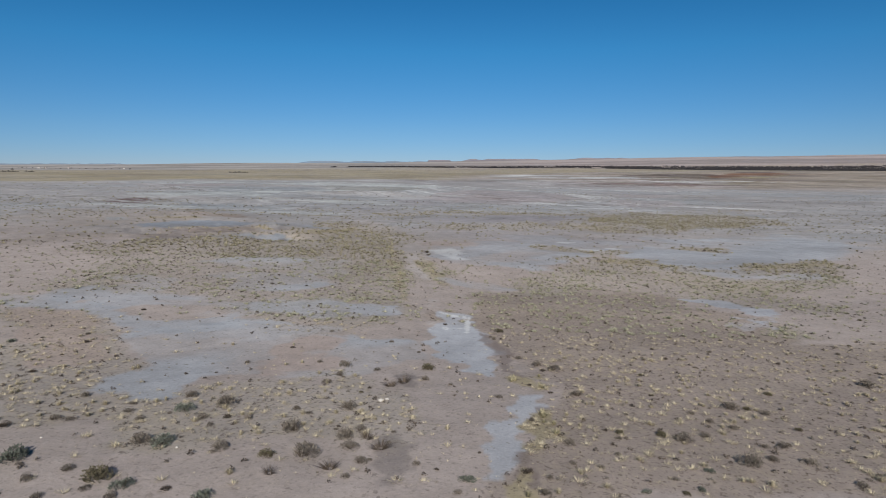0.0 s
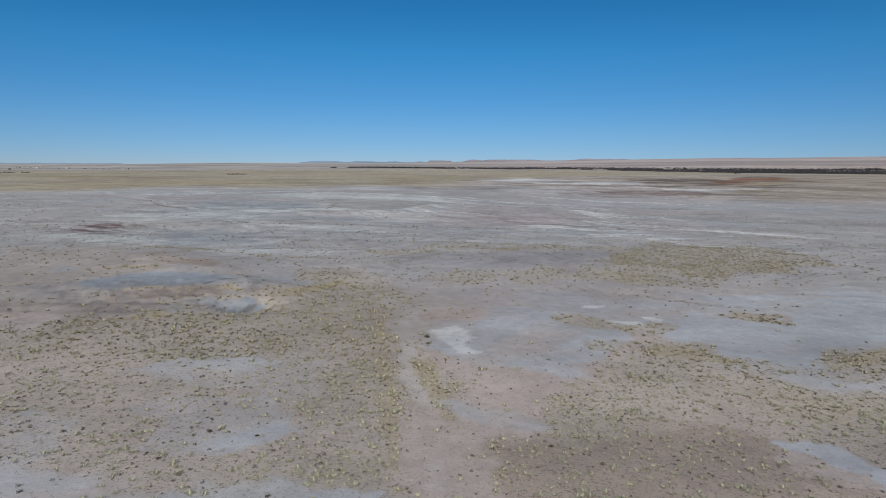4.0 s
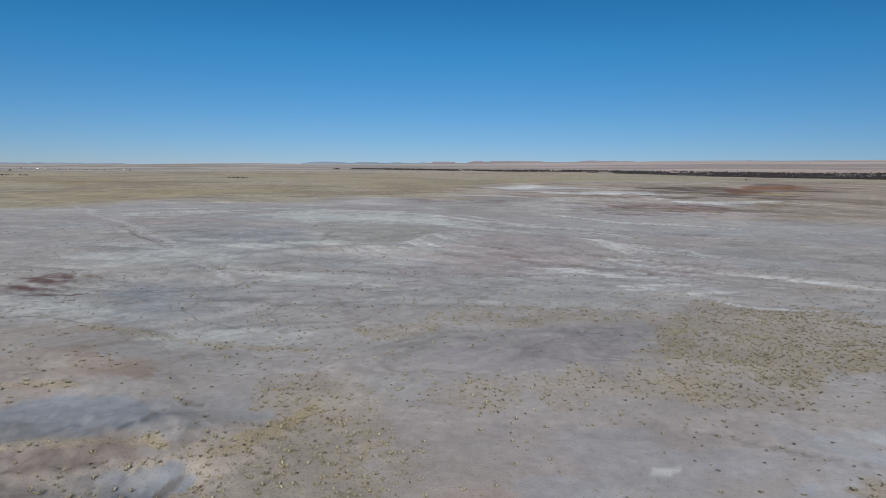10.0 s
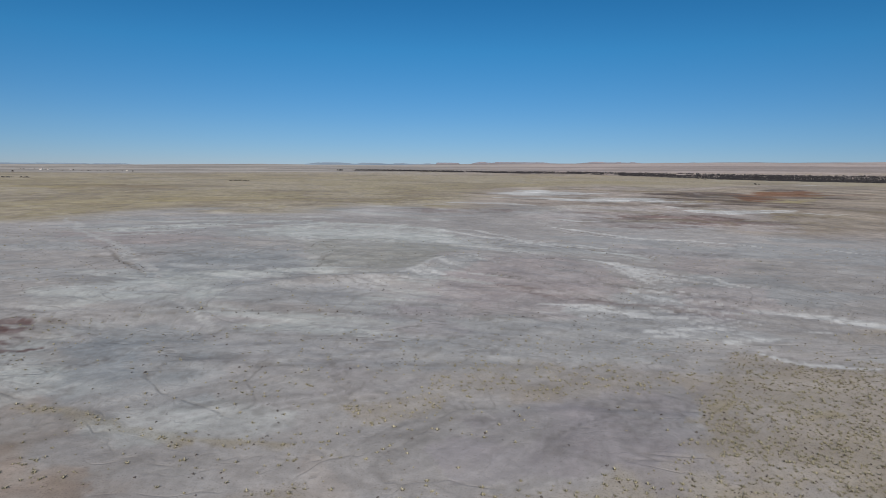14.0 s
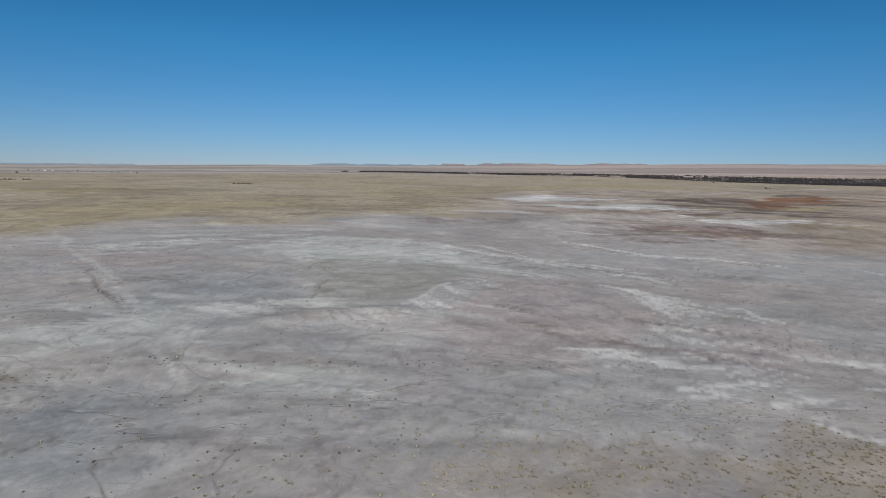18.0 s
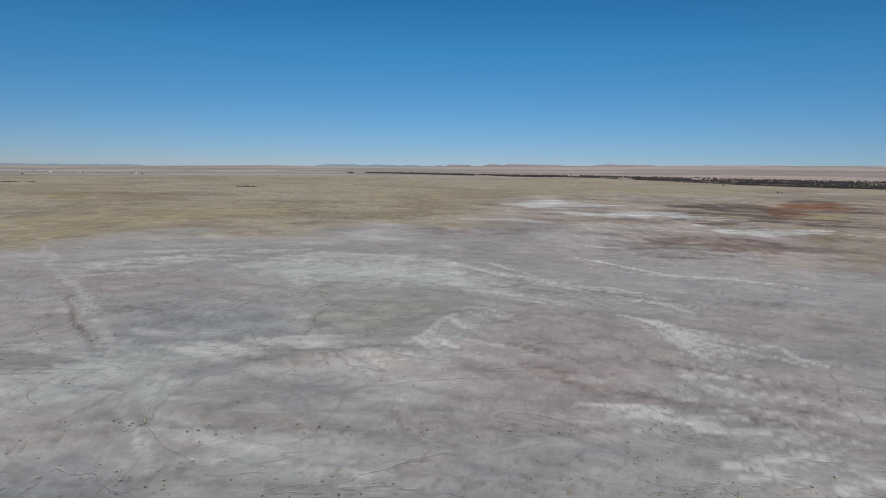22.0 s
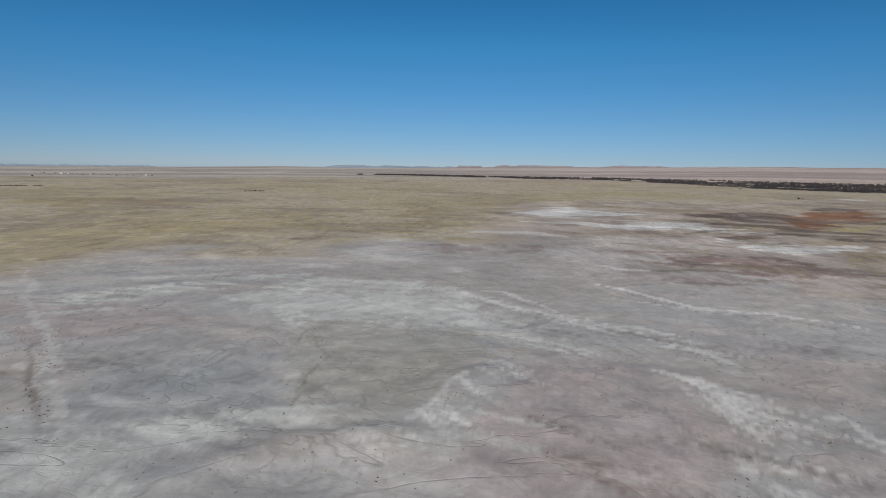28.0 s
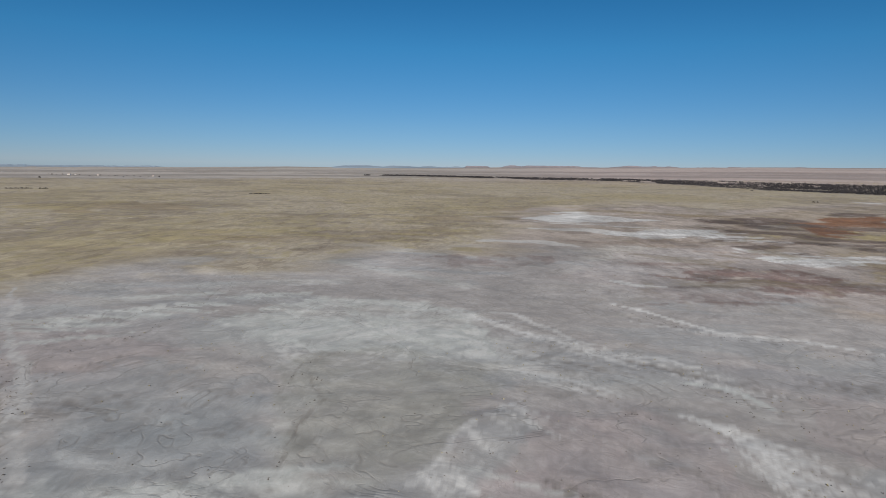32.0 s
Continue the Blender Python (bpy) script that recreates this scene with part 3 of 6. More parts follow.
patch("clay", 0.75, 1.2, (-34.4, 57.6), (-29.5, 58.8), (-22.5, 55.4), (-14.9, 53.9), (-9.7, 54.2), (-4.1, 55.3), (-3.4, 51.3), (-6.2, 49.4), (-10.6, 47.2), (-14.2, 49.7), (-20.3, 51), (-30.1, 51.6))
patch("clay", 0.9, 0.6, (-17.6, 31.1), (-18.9, 36.4), (-21.2, 42.2), (-17.3, 47.6), (-9.4, 44.1), (-1.7, 42.8), (-1.6, 39.2), (-6.1, 35), (-10.5, 35), (-13.7, 33.7), (-14.5, 31.2))
patch("clay", 0.8, 0.7, (-40.1, 54.2), (-33.7, 53.8), (-23.6, 47.7), (-17.6, 48.5), (-9.6, 45.2), (-12.3, 42.5), (-21.7, 42.8), (-30.2, 48.8), (-37, 50))
patch("pink", 0.65, 0.6, (-12.2, 40.8), (-9.1, 42.6), (-7.7, 36.3), (-10.2, 35))
patch("pink", 0.6, 0.8, (-35.7, 50.1), (-29.7, 46.6), (-22.9, 41.2), (-20.6, 36.3), (-23.5, 35.9), (-30.2, 40.4))
patch("pan", 0.8, 0.5, (-7.7, 54.1), (-4.2, 55.5), (-3.9, 52.6), (-6.4, 51.1))
vein("track", 0.75, 1.2, (-0.9, 42.7), (-1.6, 49.2), (-2.4, 57.8), (-3.4, 69.1), (-4.7, 81.4), (-7.3, 102.3), (-10.8, 132.6))
vein("track", 0.7, 1.6, (-2.7, 71.1), (-4.3, 82.2), (-5.9, 93.7), (-9.8, 112.3), (-14.9, 132.4), (-19.1, 150.8))
vein("yellow", 0.55, 0.5, (-3.4, 53.2), (-4.3, 62.5), (-5.2, 72.4), (-7.4, 93.6), (-11.6, 126.5))
vein("yellow", 0.5, 0.6, (0.6, 66.7), (-1.4, 75.1), (-3, 87.4))
vein("yellow", 0.5, 0.5, (-5.6, 70.7), (-6.3, 77.7), (-8, 90.1), (-11, 109.3))
vein("yellow", 0.5, 0.7, (-0, 71.4), (-1.6, 78.1), (-2.8, 83.6))
patch("clay", 0.8, 1.5, (-0.2, 98.1), (10, 105.6), (21.7, 99.6), (23.8, 92.4), (17.6, 80), (10.6, 77), (3.9, 78), (-0.2, 84.3))
patch("clay", 0.85, 1.5, (38, 109.7), (54.3, 124.7), (75.8, 133.9), (85.2, 128.1), (72.3, 110.3), (55.5, 100.7), (44.7, 89), (37.6, 83.8), (33.2, 84.6), (31.3, 92.1), (24.9, 96.4))
patch("mauve", 0.35, 3, (-0.2, 126.2), (23.8, 130.9), (65.4, 148.1), (44, 113), (22.9, 104.2), (10, 105.6))
patch("grass", 1.0, 1.5, (20.9, 90.1), (29.6, 91.8), (30.1, 85.6), (42, 84.3), (49.6, 91.1), (62.9, 97.3), (51.3, 81.2), (39.1, 79.2), (19.7, 78.2))
vein("yellow", 0.6, 1.5, (21.5, 87.1), (27.8, 86.6), (31.9, 83.1))
vein("yellow", 0.6, 1.5, (41.2, 82.9), (50.9, 89.6), (59, 91.8))
patch("pan", 0.6, 0.8, (39, 78.9), (52.3, 82.5), (48.7, 77.7), (38.5, 76.9))
patch("pan", 0.95, 0.6, (27.8, 65.4), (30.4, 65.6), (32.1, 58.8), (30.9, 56.2), (29.1, 55.6), (29.3, 59.4), (28.5, 63))
patch("pan", 0.5, 0.5, (26.4, 53.2), (28.8, 53.8), (28, 51.4), (25.1, 50.4))
vein("tan", 0.6, 0.8, (11, 66.2), (22.9, 70.2), (31.3, 77.6))
patch("clay", 0.6, 0.8, (1.5, 70.2), (6.1, 69.4), (10.4, 68.6), (8.7, 65), (4.7, 66), (2.2, 67.1))
patch("pan", 1.0, 0.35, (-1.3, 47.8), (0.8, 49.6), (2.3, 51.6), (3, 46.5), (3.9, 39.6), (3, 36.2), (0.7, 38.9), (-0.6, 41.9))
patch("pan", 0.9, 0.4, (-0.2, 54.5), (2.1, 54), (1.9, 49.8), (3, 46.7), (3.3, 43.1), (-0.2, 42.8))
patch("pan", 0.95, 0.25, (4.4, 32.2), (5.6, 32.5), (4.8, 29.5), (3.7, 27.1), (2.9, 24.4), (2.2, 22.5), (2.1, 24.6), (2.9, 27.9), (3.7, 30.3))
vein("salt", 0.8, 0.22, (-0.9, 48.2), (0.6, 49.1), (2.3, 49.8))
vein("salt", 0.8, 0.18, (2.5, 53.7), (2, 47.9))
vein("salt", 0.8, 0.2, (-0.2, 54.5), (1.8, 53.3))
vein("salt", 0.7, 0.2, (1.9, 53.9), (2.1, 51.2), (1.8, 49))
vein("gully", 0.7, 0.4, (3.1, 48.1), (4, 40.8), (4.4, 37.6), (5.5, 36.4))
vein("gully", 0.7, 0.35, (5.6, 33.6), (5.7, 30.7), (5.2, 27.8))
vein("gully", 0.6, 0.3, (3.5, 24.7), (3.4, 22.9), (3.3, 21.3))
patch("yellow", 0.95, 0.25, (4.2, 36.5), (5.8, 36.1), (5.5, 33.6), (4.2, 33.2))
patch("yellow", 0.95, 0.25, (4.2, 28.7), (5.2, 29.5), (5.1, 26.7), (4.1, 25.5))
patch("yellow", 0.95, 0.2, (2.7, 22.5), (3.5, 22.8), (3.2, 20.9), (2.5, 20.9))
patch("ashdark", 0.4, 0.3, (-2.9, 25.3), (-2.1, 26.5), (-1.5, 24.9), (-1.5, 22.8), (-2, 21.8), (-2.8, 23.1))
patch("ashdark", 0.5, 0.25, (-2.8, 35.1), (-1.8, 35.9), (-1.5, 33), (-2.4, 32.3))
# The grassy point and the small badland beside it.
patch("tan", 0.55, 3, (-86, 148.8), (-73.9, 156), (-56.3, 143.7), (-46.8, 133.9), (-52.6, 127.1), (-73.2, 131.1))
patch("umber", 0.5, 1.5, (-53, 103.1), (-46.1, 104.9), (-38.3, 105.6), (-32, 107), (-28.5, 109), (-34.2, 110.6), (-43.6, 110.4), (-49, 107.3))
patch("umber", 0.6, 1.2, (-52, 101.8), (-42.8, 102.7), (-37.3, 97.5), (-41.4, 95.4), (-44.9, 92))
patch("clay", 0.5, 2, (-47.2, 95.2), (-43.7, 97), (-42.1, 102.8), (-36.7, 97.6), (-38.8, 93.1))
patch("grass", 0.95, 1.5, (-42.7, 88.9), (-38.7, 91.1), (-37.2, 95.3), (-27, 96.2), (-27.4, 105.8), (-23.9, 110.2), (-19.9, 122.8), (-15.9, 129.5), (-12.5, 124), (-8.5, 99.9), (-6.2, 82.2), (-35.6, 79.2))
patch("clay", 0.9, 0.9, (-39.3, 98.4), (-36.3, 103), (-29.4, 107.4), (-27.8, 106), (-27.8, 97.4), (-29.3, 96.1), (-35.6, 95.6))
patch("slateblue", 1.0, 0.6, (-30.9, 104.6), (-28.4, 107.7), (-27.7, 105.7), (-28.7, 101.3))
vein("dark", 0.8, 0.4, (-28.9, 100.2), (-28.6, 103.7), (-27.8, 106.2))
vein("dark", 0.6, 0.5, (-43.9, 104.7), (-38.9, 105.5), (-32.3, 106.1))
vein("redclay", 0.5, 0.5, (-47.1, 106.6), (-42.2, 107.8), (-37.2, 109.2))
patch("slateblue", 1.0, 1.2, (-56.4, 113.1), (-54.5, 118.6), (-50.1, 122.5), (-43.4, 124.3), (-37.8, 117.4), (-41.5, 112.1), (-49.5, 110.5))
patch("clay", 0.8, 1.5, (-43.1, 122.8), (-34.9, 127), (-25.3, 124.2), (-27.2, 116.2), (-35, 114.4))
patch("pale", 0.5, 0.8, (-36.4, 115.9), (-36.5, 120), (-33.4, 120.6), (-30.2, 115.9), (-31.3, 112.6))
patch("slate", 0.8, 1, (-71.1, 128.2), (-65.7, 126.9), (-61.7, 122.2), (-66.4, 121.7))
vein("umber", 0.8, 0.8, (-54, 129.7), (-47.7, 131.9), (-41.9, 131.1))
vein("yellow", 0.5, 0.8, (-49.5, 108.2), (-43.9, 110.9), (-36.6, 111.1), (-29.5, 111.7))
vein("yellow", 0.8, 0.9, (-42.7, 88.9), (-40.2, 90), (-36.3, 91.7), (-36.2, 95.5))
vein("yellow", 0.75, 0.9, (-26.5, 109.4), (-22.1, 114.7), (-17.8, 124.8))
patch("tan", 0.5, 2, (-69, 140.3), (-58.7, 140.2), (-44.8, 134.8), (-46.2, 129.9), (-60.8, 128.9))
vein("umber", 0.9, 0.8, (-50.5, 134.9), (-46.8, 134), (-42.9, 132.5))
vein("yellow", 0.5, 1.0, (-58.7, 126.1), (-51.7, 126.6), (-45.4, 128.5))
patch("slateblue", 0.8, 0.8, (-55.4, 121.5), (-46.8, 122.1), (-39.7, 120.4), (-35.5, 117.6), (-34.7, 113.2), (-43.8, 114), (-50.6, 115))
patch("umber", 0.8, 0.8, (-46, 108.7), (-38.6, 110.6), (-34, 109.8), (-38.1, 105.1), (-42.5, 103.8))
vein("yellow", 0.7, 0.7, (-35, 110.9), (-32.9, 112.1), (-30.4, 110.5))
vein("yellow", 0.8, 0.9, (-25.3, 113.4), (-22.7, 115.7), (-20.2, 119.4), (-18.1, 127))
vein("dark", 0.5, 0.4, (-36, 114.7), (-36.6, 118.3), (-35.1, 122.2), (-31.8, 121.7))
# Grass and lilac clay beyond the pans.
patch("clay", 0.6, 3, (13.8, 113.3), (30.6, 121), (43.5, 116.6), (53.6, 113.8), (42.4, 98.1), (33.3, 98.5), (26.7, 102.7), (19.1, 107.4))
patch("mauve", 0.35, 3, (-1.3, 127.3), (16.9, 129.3), (38.6, 130.7), (22.1, 118), (-1.2, 108.2))
patch("grass", 0.85, 2.5, (43.5, 179.4), (66.5, 196.7), (93.4, 192.9), (92.1, 180), (97.3, 174.9), (87.9, 161.7), (72.9, 153.8), (57.3, 141.3), (47.2, 134.3), (34.5, 131.4), (17.1, 130.5), (8.5, 129.6), (-1.3, 129.9), (-1.3, 139.3), (9.3, 137.1), (19.2, 141.4), (31.1, 149.6))
patch("yellow", 0.6, 2, (49.9, 150.2), (68.9, 161.9), (75.7, 158.3), (65.8, 149.2), (54.4, 139.4), (45.7, 136.8))
patch("grass", 0.4, 2, (-1.6, 187.7), (45.4, 189.7), (37.5, 171.9), (14.7, 167.2), (-1.5, 171.2))
patch("mauve", 0.8, 2, (-1.4, 160.9), (25.9, 175.9), (41.8, 169.9), (28.6, 148.1), (14.5, 141.6), (-1.3, 141.9))
patch("grass", 1.0, 0.8, (41.7, 108.8), (47, 111), (51.2, 110.4), (47.5, 105.1), (41.7, 104.6))
patch("grass", 0.8, 1.2, (14.7, 102.7), (20.6, 102.3), (26, 101), (30.5, 99.6), (30.3, 96.1), (24.8, 94.5), (20.6, 97.3), (16.7, 99.1))
patch("pink", 0.35, 2, (-1.2, 105.1), (6.1, 105.9), (15.1, 104.1), (14.1, 100.1), (-1.2, 100.8))
vein("salt", 0.7, 0.5, (20.9, 110.4), (24.3, 111.5))
vein("salt", 0.7, 0.5, (28.2, 104.5), (30, 104))
vein("salt", 0.7, 0.8, (22.3, 102.2), (27, 102.1), (31.8, 103.3))
patch("salt", 0.7, 0.8, (-1.1, 95.4), (1.4, 96.5), (2.3, 94.4), (-0.3, 93))
patch("salt", 0.6, 0.8, (-1.6, 92.4), (2.2, 94.6), (3.1, 89.7), (1.8, 85.3), (-0.4, 87.9))
patch("grass", 0.8, 1.5, (93.9, 215.3), (112.4, 227.1), (126.9, 230.7), (118.1, 219.9), (96.5, 211.1))
patch("mauve", 0.75, 1.5, (18.4, 170.4), (47, 180.2), (45.2, 173.5), (34.4, 163), (36.6, 155.1), (22.1, 148.3), (10.7, 150.6))
patch("mauve", 0.9, 1.5, (-2.5, 146.7), (14.5, 149.4), (26, 148.3), (16.7, 142), (-1.3, 140.3))
patch("mauve", 0.75, 1.2, (23.1, 143.9), (37.6, 148.2), (38.7, 144.2), (27.3, 141.3))
patch("grass", 0.85, 1.5, (52.7, 183.4), (90.6, 194.1), (97.4, 191.8), (58.1, 140.7), (47.6, 139.7), (37.8, 145.5), (33.3, 151.3), (40.5, 162.3))
patch("grass", 0.5, 1.5, (8.7, 172.2), (25.7, 180.6), (43.2, 184.6), (47, 180.2), (18.4, 170.4), (7.9, 163.9))
vein("yellow", 0.6, 1.5, (55.8, 163.9), (62.5, 165.8), (66.9, 164))
vein("yellow", 0.5, 1.2, (37.8, 162.4), (45, 168.6), (52.3, 177.8))
# Pale and slate clay on the left.
patch("pale", 0.65, 3, (-122.1, 240), (-90.3, 256.4), (-71.3, 240.2), (-83.2, 224.7), (-103.7, 221.6))
patch("slate", 0.8, 2.5, (-76.1, 177.2), (-76.8, 190.9), (-57.3, 180), (-48.8, 168.4), (-57.2, 164.2), (-68.4, 168.6))
patch("pale", 0.65, 2.5, (-94.7, 189.5), (-86.3, 194.6), (-74.3, 178.2), (-63.7, 164.1), (-73.4, 160.7))
patch("pale", 0.5, 2, (-44.4, 158.7), (-37.2, 160.7), (-28.4, 155.1), (-34.3, 148.5), (-40.8, 152.5))
patch("mauve", 0.3, 3, (-72, 216.5), (-52.6, 222.6), (-21.4, 200.4), (-21.2, 171.7), (-44.8, 181.3))
patch("mauve", 0.6, 2.5, (-18.2, 231.3), (-3.8, 242.6), (-3.4, 213.2), (-10.5, 207.8))
patch("mauve", 0.4, 2.5, (-20.2, 177.8), (-6.5, 176.5), (-10.9, 167.4), (-20.7, 168.9))
patch("umber", 0.7, 1.5, (-58.2, 140.3), (-52.2, 137.8), (-45.1, 135), (-41.6, 131.9), (-48.3, 131.9), (-53.6, 133.9))
vein("yellow", 0.5, 1.0, (-71.3, 157.9), (-61.5, 156.3), (-49.8, 150.8), (-39.1, 145.1), (-32.1, 146.8), (-24.5, 147))
patch("grass", 0.5, 2, (-15.8, 161.4), (-10.6, 164.9), (-2.8, 167.4), (-2.8, 163.1), (-13.5, 158))
patch("slate", 0.7, 3, (-80.8, 190.8), (-68.4, 201.9), (-53.4, 173), (-63.7, 166))
patch("pale", 0.6, 3, (-96.6, 177.9), (-81.6, 177.1), (-63.5, 162.6), (-71.6, 157.7), (-86.7, 164.4))
patch("pale", 0.5, 2.5, (-50.4, 156.1), (-42.3, 161.3), (-36, 150.5), (-41.2, 143.6))
patch("redbed", 1.0, 1.5, (-110, 196.3), (-106.2, 203), (-98.2, 205.2), (-96.1, 194.4), (-88.7, 185.4), (-97.7, 179.4))
patch("redbed", 0.9, 1.2, (-104.9, 203.3), (-102.5, 207.4), (-97, 203.6), (-95.5, 195.5), (-98.6, 194.8))
vein("dark", 0.6, 0.7, (-109.1, 214.7), (-99.4, 212.9))
vein("dark", 0.6, 0.7, (-103.5, 208.8), (-91.8, 207.3))
vein("wash", 0.38, 0.3, (-67.5, 203.8), (-48.8, 202.6), (-26.3, 199.2), (-14.1, 202.9))
vein("wash", 0.38, 0.3, (-58.7, 176.4), (-44.7, 181), (-33.9, 181.3), (-3, 184.8))
vein("wash", 0.3, 0.3, (-66.9, 221.5), (-47.3, 219.7), (-31, 225.1))
vein("wash", 0.38, 0.4, (28.6, 121.8), (35.7, 118.7), (43, 115.7), (53, 112.9))
vein("salt", 0.68, 0.6, (31.3, 240.1), (40.8, 239.1), (52, 236.2))
vein("salt", 0.5, 0.52, (13.5, 241), (30, 233.2), (38.8, 230.9))
vein("salt", 0.5, 0.6, (48.2, 278.1), (57.4, 269.2), (62, 252))
vein("salt", 0.5, 0.75, (65.4, 315.2), (67.8, 298.2), (70.3, 289))
vein("salt", 0.65, 0.52, (44, 233), (58.8, 235.3), (68, 231))
vein("salt", 0.9, 0.6, (50.3, 219.3), (65.4, 223))
vein("salt", 1.0, 1.2, (49, 213.4), (63.3, 209.9), (75.1, 214.8), (84.1, 214.8))
vein("salt", 0.95, 1.0, (68.5, 202.9), (76.1, 195.3), (90.1, 193.3))
vein("salt", 0.58, 0.6, (76.8, 240.5), (100.5, 248.4), (108.1, 248.6))
vein("salt", 0.5, 0.6, (92.4, 292.5), (100.4, 278.5))
vein("salt", 0.7, 0.7, (87, 221.3), (97.7, 223.5))
vein("salt", 0.43, 0.6, (89.3, 260.9), (115.2, 265.1))
vein("salt", 0.43, 0.75, (201.4, 404), (216.8, 373.9))
# Rose-tinted clay on the flats.
patch("rose", 0.6, 3, (5.1, 292.3), (29.3, 290.1), (52, 279.7), (45.9, 246.3), (31.7, 232.2), (1.4, 225.5), (-4.7, 249.6))
patch("rose", 0.52, 3, (78.1, 283.9), (110.5, 283.2), (105, 260.5), (86.7, 244.6), (69.3, 248.6))
patch("rose", 0.52, 3, (-204.5, 388), (-158.9, 394.1), (-116.3, 372.7), (-124, 336.6), (-159.7, 332.3))
patch("rose", 0.6, 3, (13.4, 322.9), (42.8, 333.9), (58.9, 314.7), (59.2, 288.8), (40.3, 271.6), (3.8, 266.7), (2.2, 291.6))
patch("rose", 0.45, 3, (109.5, 363), (131.8, 349), (105.5, 307.6), (94.9, 320.9))
patch("slate", 0.5, 3, (-147.8, 336.2), (-122.6, 358.3), (-76.9, 345.2), (-65, 302.7), (-88.7, 289.5), (-112.3, 287))
patch("slate", 0.6, 2.5, (-83.6, 204.2), (-71, 217), (-44.9, 187.9), (-41.9, 160.4), (-52.9, 159), (-67.8, 171.5))
# Salt streaks on the flats that fall to the right.
vein("salt", 0.65, 0.9, (50.6, 252.2), (57.7, 249.6), (63, 243.5))
vein("salt", 0.68, 0.9, (34.8, 244.2), (41.6, 240.9), (51.3, 238.1))
vein("salt", 0.58, 0.75, (59.7, 236.1), (68.9, 235.2), (76.5, 231.8))
vein("salt", 0.9, 1.2, (56.1, 223.4), (66.8, 222.8))
vein("salt", 0.9, 1.6, (46.4, 216.2), (51.7, 214), (59.7, 210.3))
vein("salt", 0.58, 1.2, (103.8, 305), (99.2, 289.6), (102.6, 282.3))
vein("salt", 0.5, 0.9, (86.4, 246.1), (94.9, 243.8))
vein("salt", 0.5, 1.2, (66.6, 315), (68.4, 295.9), (70.4, 285.2))
vein("salt", 0.5, 0.9, (58, 278.3), (61.1, 265.3), (64.4, 255.8))
vein("salt", 0.85, 2.0, (66.7, 491.1), (88.5, 466.9), (108, 440.2), (141, 426.5), (171, 407.8))
vein("salt", 0.5, 1.12, (70.7, 453.5), (95, 441.5), (120.8, 426.6))
vein("salt", 0.58, 1.65, (-15.6, 456.8), (13.7, 457.4), (37, 416.8), (49.8, 405.3))
vein("salt", 0.58, 1.5, (-3.6, 375), (9.3, 373.1), (29, 361.2), (42.8, 346.1))
vein("salt", 0.58, 1.2, (3.4, 395.2), (21.7, 390.6), (39, 384.4))
vein("salt", 0.58, 1.12, (14.5, 358), (27.5, 350.8), (38.4, 347.6))
vein("salt", 0.58, 1.35, (55.3, 397.5), (74.8, 392.7), (85.7, 379.3))
vein("pale", 0.8, 2.0, (61.1, 367.9), (79.1, 361.3), (86.7, 342.5))
vein("salt", 0.65, 1.35, (62.7, 330.6), (70.7, 316.9), (70.6, 299.3), (72.1, 288))
vein("salt", 0.5, 1.2, (92.2, 302.5), (102.2, 300.7))
vein("salt", 0.65, 1.2, (8.3, 336.3), (-1.8, 322.4), (-9.8, 309.6), (-12.9, 295.7))
vein("salt", 0.5, 0.98, (-12.9, 295.7), (-17, 284.7), (-29.5, 278.5))
vein("salt", 0.43, 0.98, (-29.5, 278.5), (-35.8, 271.9), (-45.8, 263.8))
vein("pale", 0.7, 2.6, (-197.6, 447.9), (-172.8, 457.9), (-145, 472.3))
vein("pale", 0.6, 2.0, (-213.6, 399.3), (-196.9, 404.9), (-185, 414.7))
vein("pale", 0.6, 2.0, (-178.3, 372.9), (-161.3, 382.2), (-148.8, 389.6))
vein("salt", 0.36, 1.5, (-134.3, 477.6), (-113.1, 503.9), (-80.9, 514.7))
vein("pale", 0.7, 2.5, (-121.1, 416), (-108, 439.4), (-88.2, 461.7))
vein("salt", 0.36, 1.35, (-77.4, 370.5), (-59.4, 368.7), (-36.7, 376.1))
vein("salt", 0.4, 1.2, (-71.5, 398), (-54.5, 411.5), (-33.6, 407.7))
vein("salt", 0.36, 1.2, (-46, 463.5), (-27.4, 456.6), (-9.3, 439))
patch("pale", 0.75, 3, (-119.8, 412.8), (-89.4, 466.1), (-48, 478.5), (-15.6, 456.8), (3.9, 414.4), (5.1, 376.9), (-21.2, 376), (-47.7, 375.6), (-75.1, 377.4))
patch("pale", 0.35, 4, (-88.1, 258), (-92.3, 271.5), (-75.5, 279.4), (-51, 279.2), (-56.1, 265.5))
patch("greygreen", 0.6, 3, (-72.1, 367.4), (-35.2, 381.5), (0.6, 369.6), (-10.4, 323.4), (-20.8, 294.7), (-30.7, 292.8), (-50.1, 304.7), (-65.1, 334.7))
patch("slate", 0.45, 4, (-112.7, 284.7), (-109.1, 312.1), (-86.1, 310), (-68.7, 303.5), (-52.9, 284.7), (-75.5, 279.4), (-94.3, 274.5))
patch("mauve", 0.5, 4, (4, 271.1), (9.8, 299), (22.9, 308.1), (40.3, 304.1), (51.4, 293.3), (47.8, 272.6))
patch("slate", 0.4, 4, (44.5, 320.1), (58.1, 322), (67.4, 312.4), (63.2, 295.1), (52.5, 296.4), (45, 304.9))
patch("mauve", 0.6, 2, (-18.4, 237.3), (-6, 247.6), (-0.8, 233.6), (-8.9, 225.4), (-15.9, 225.8))
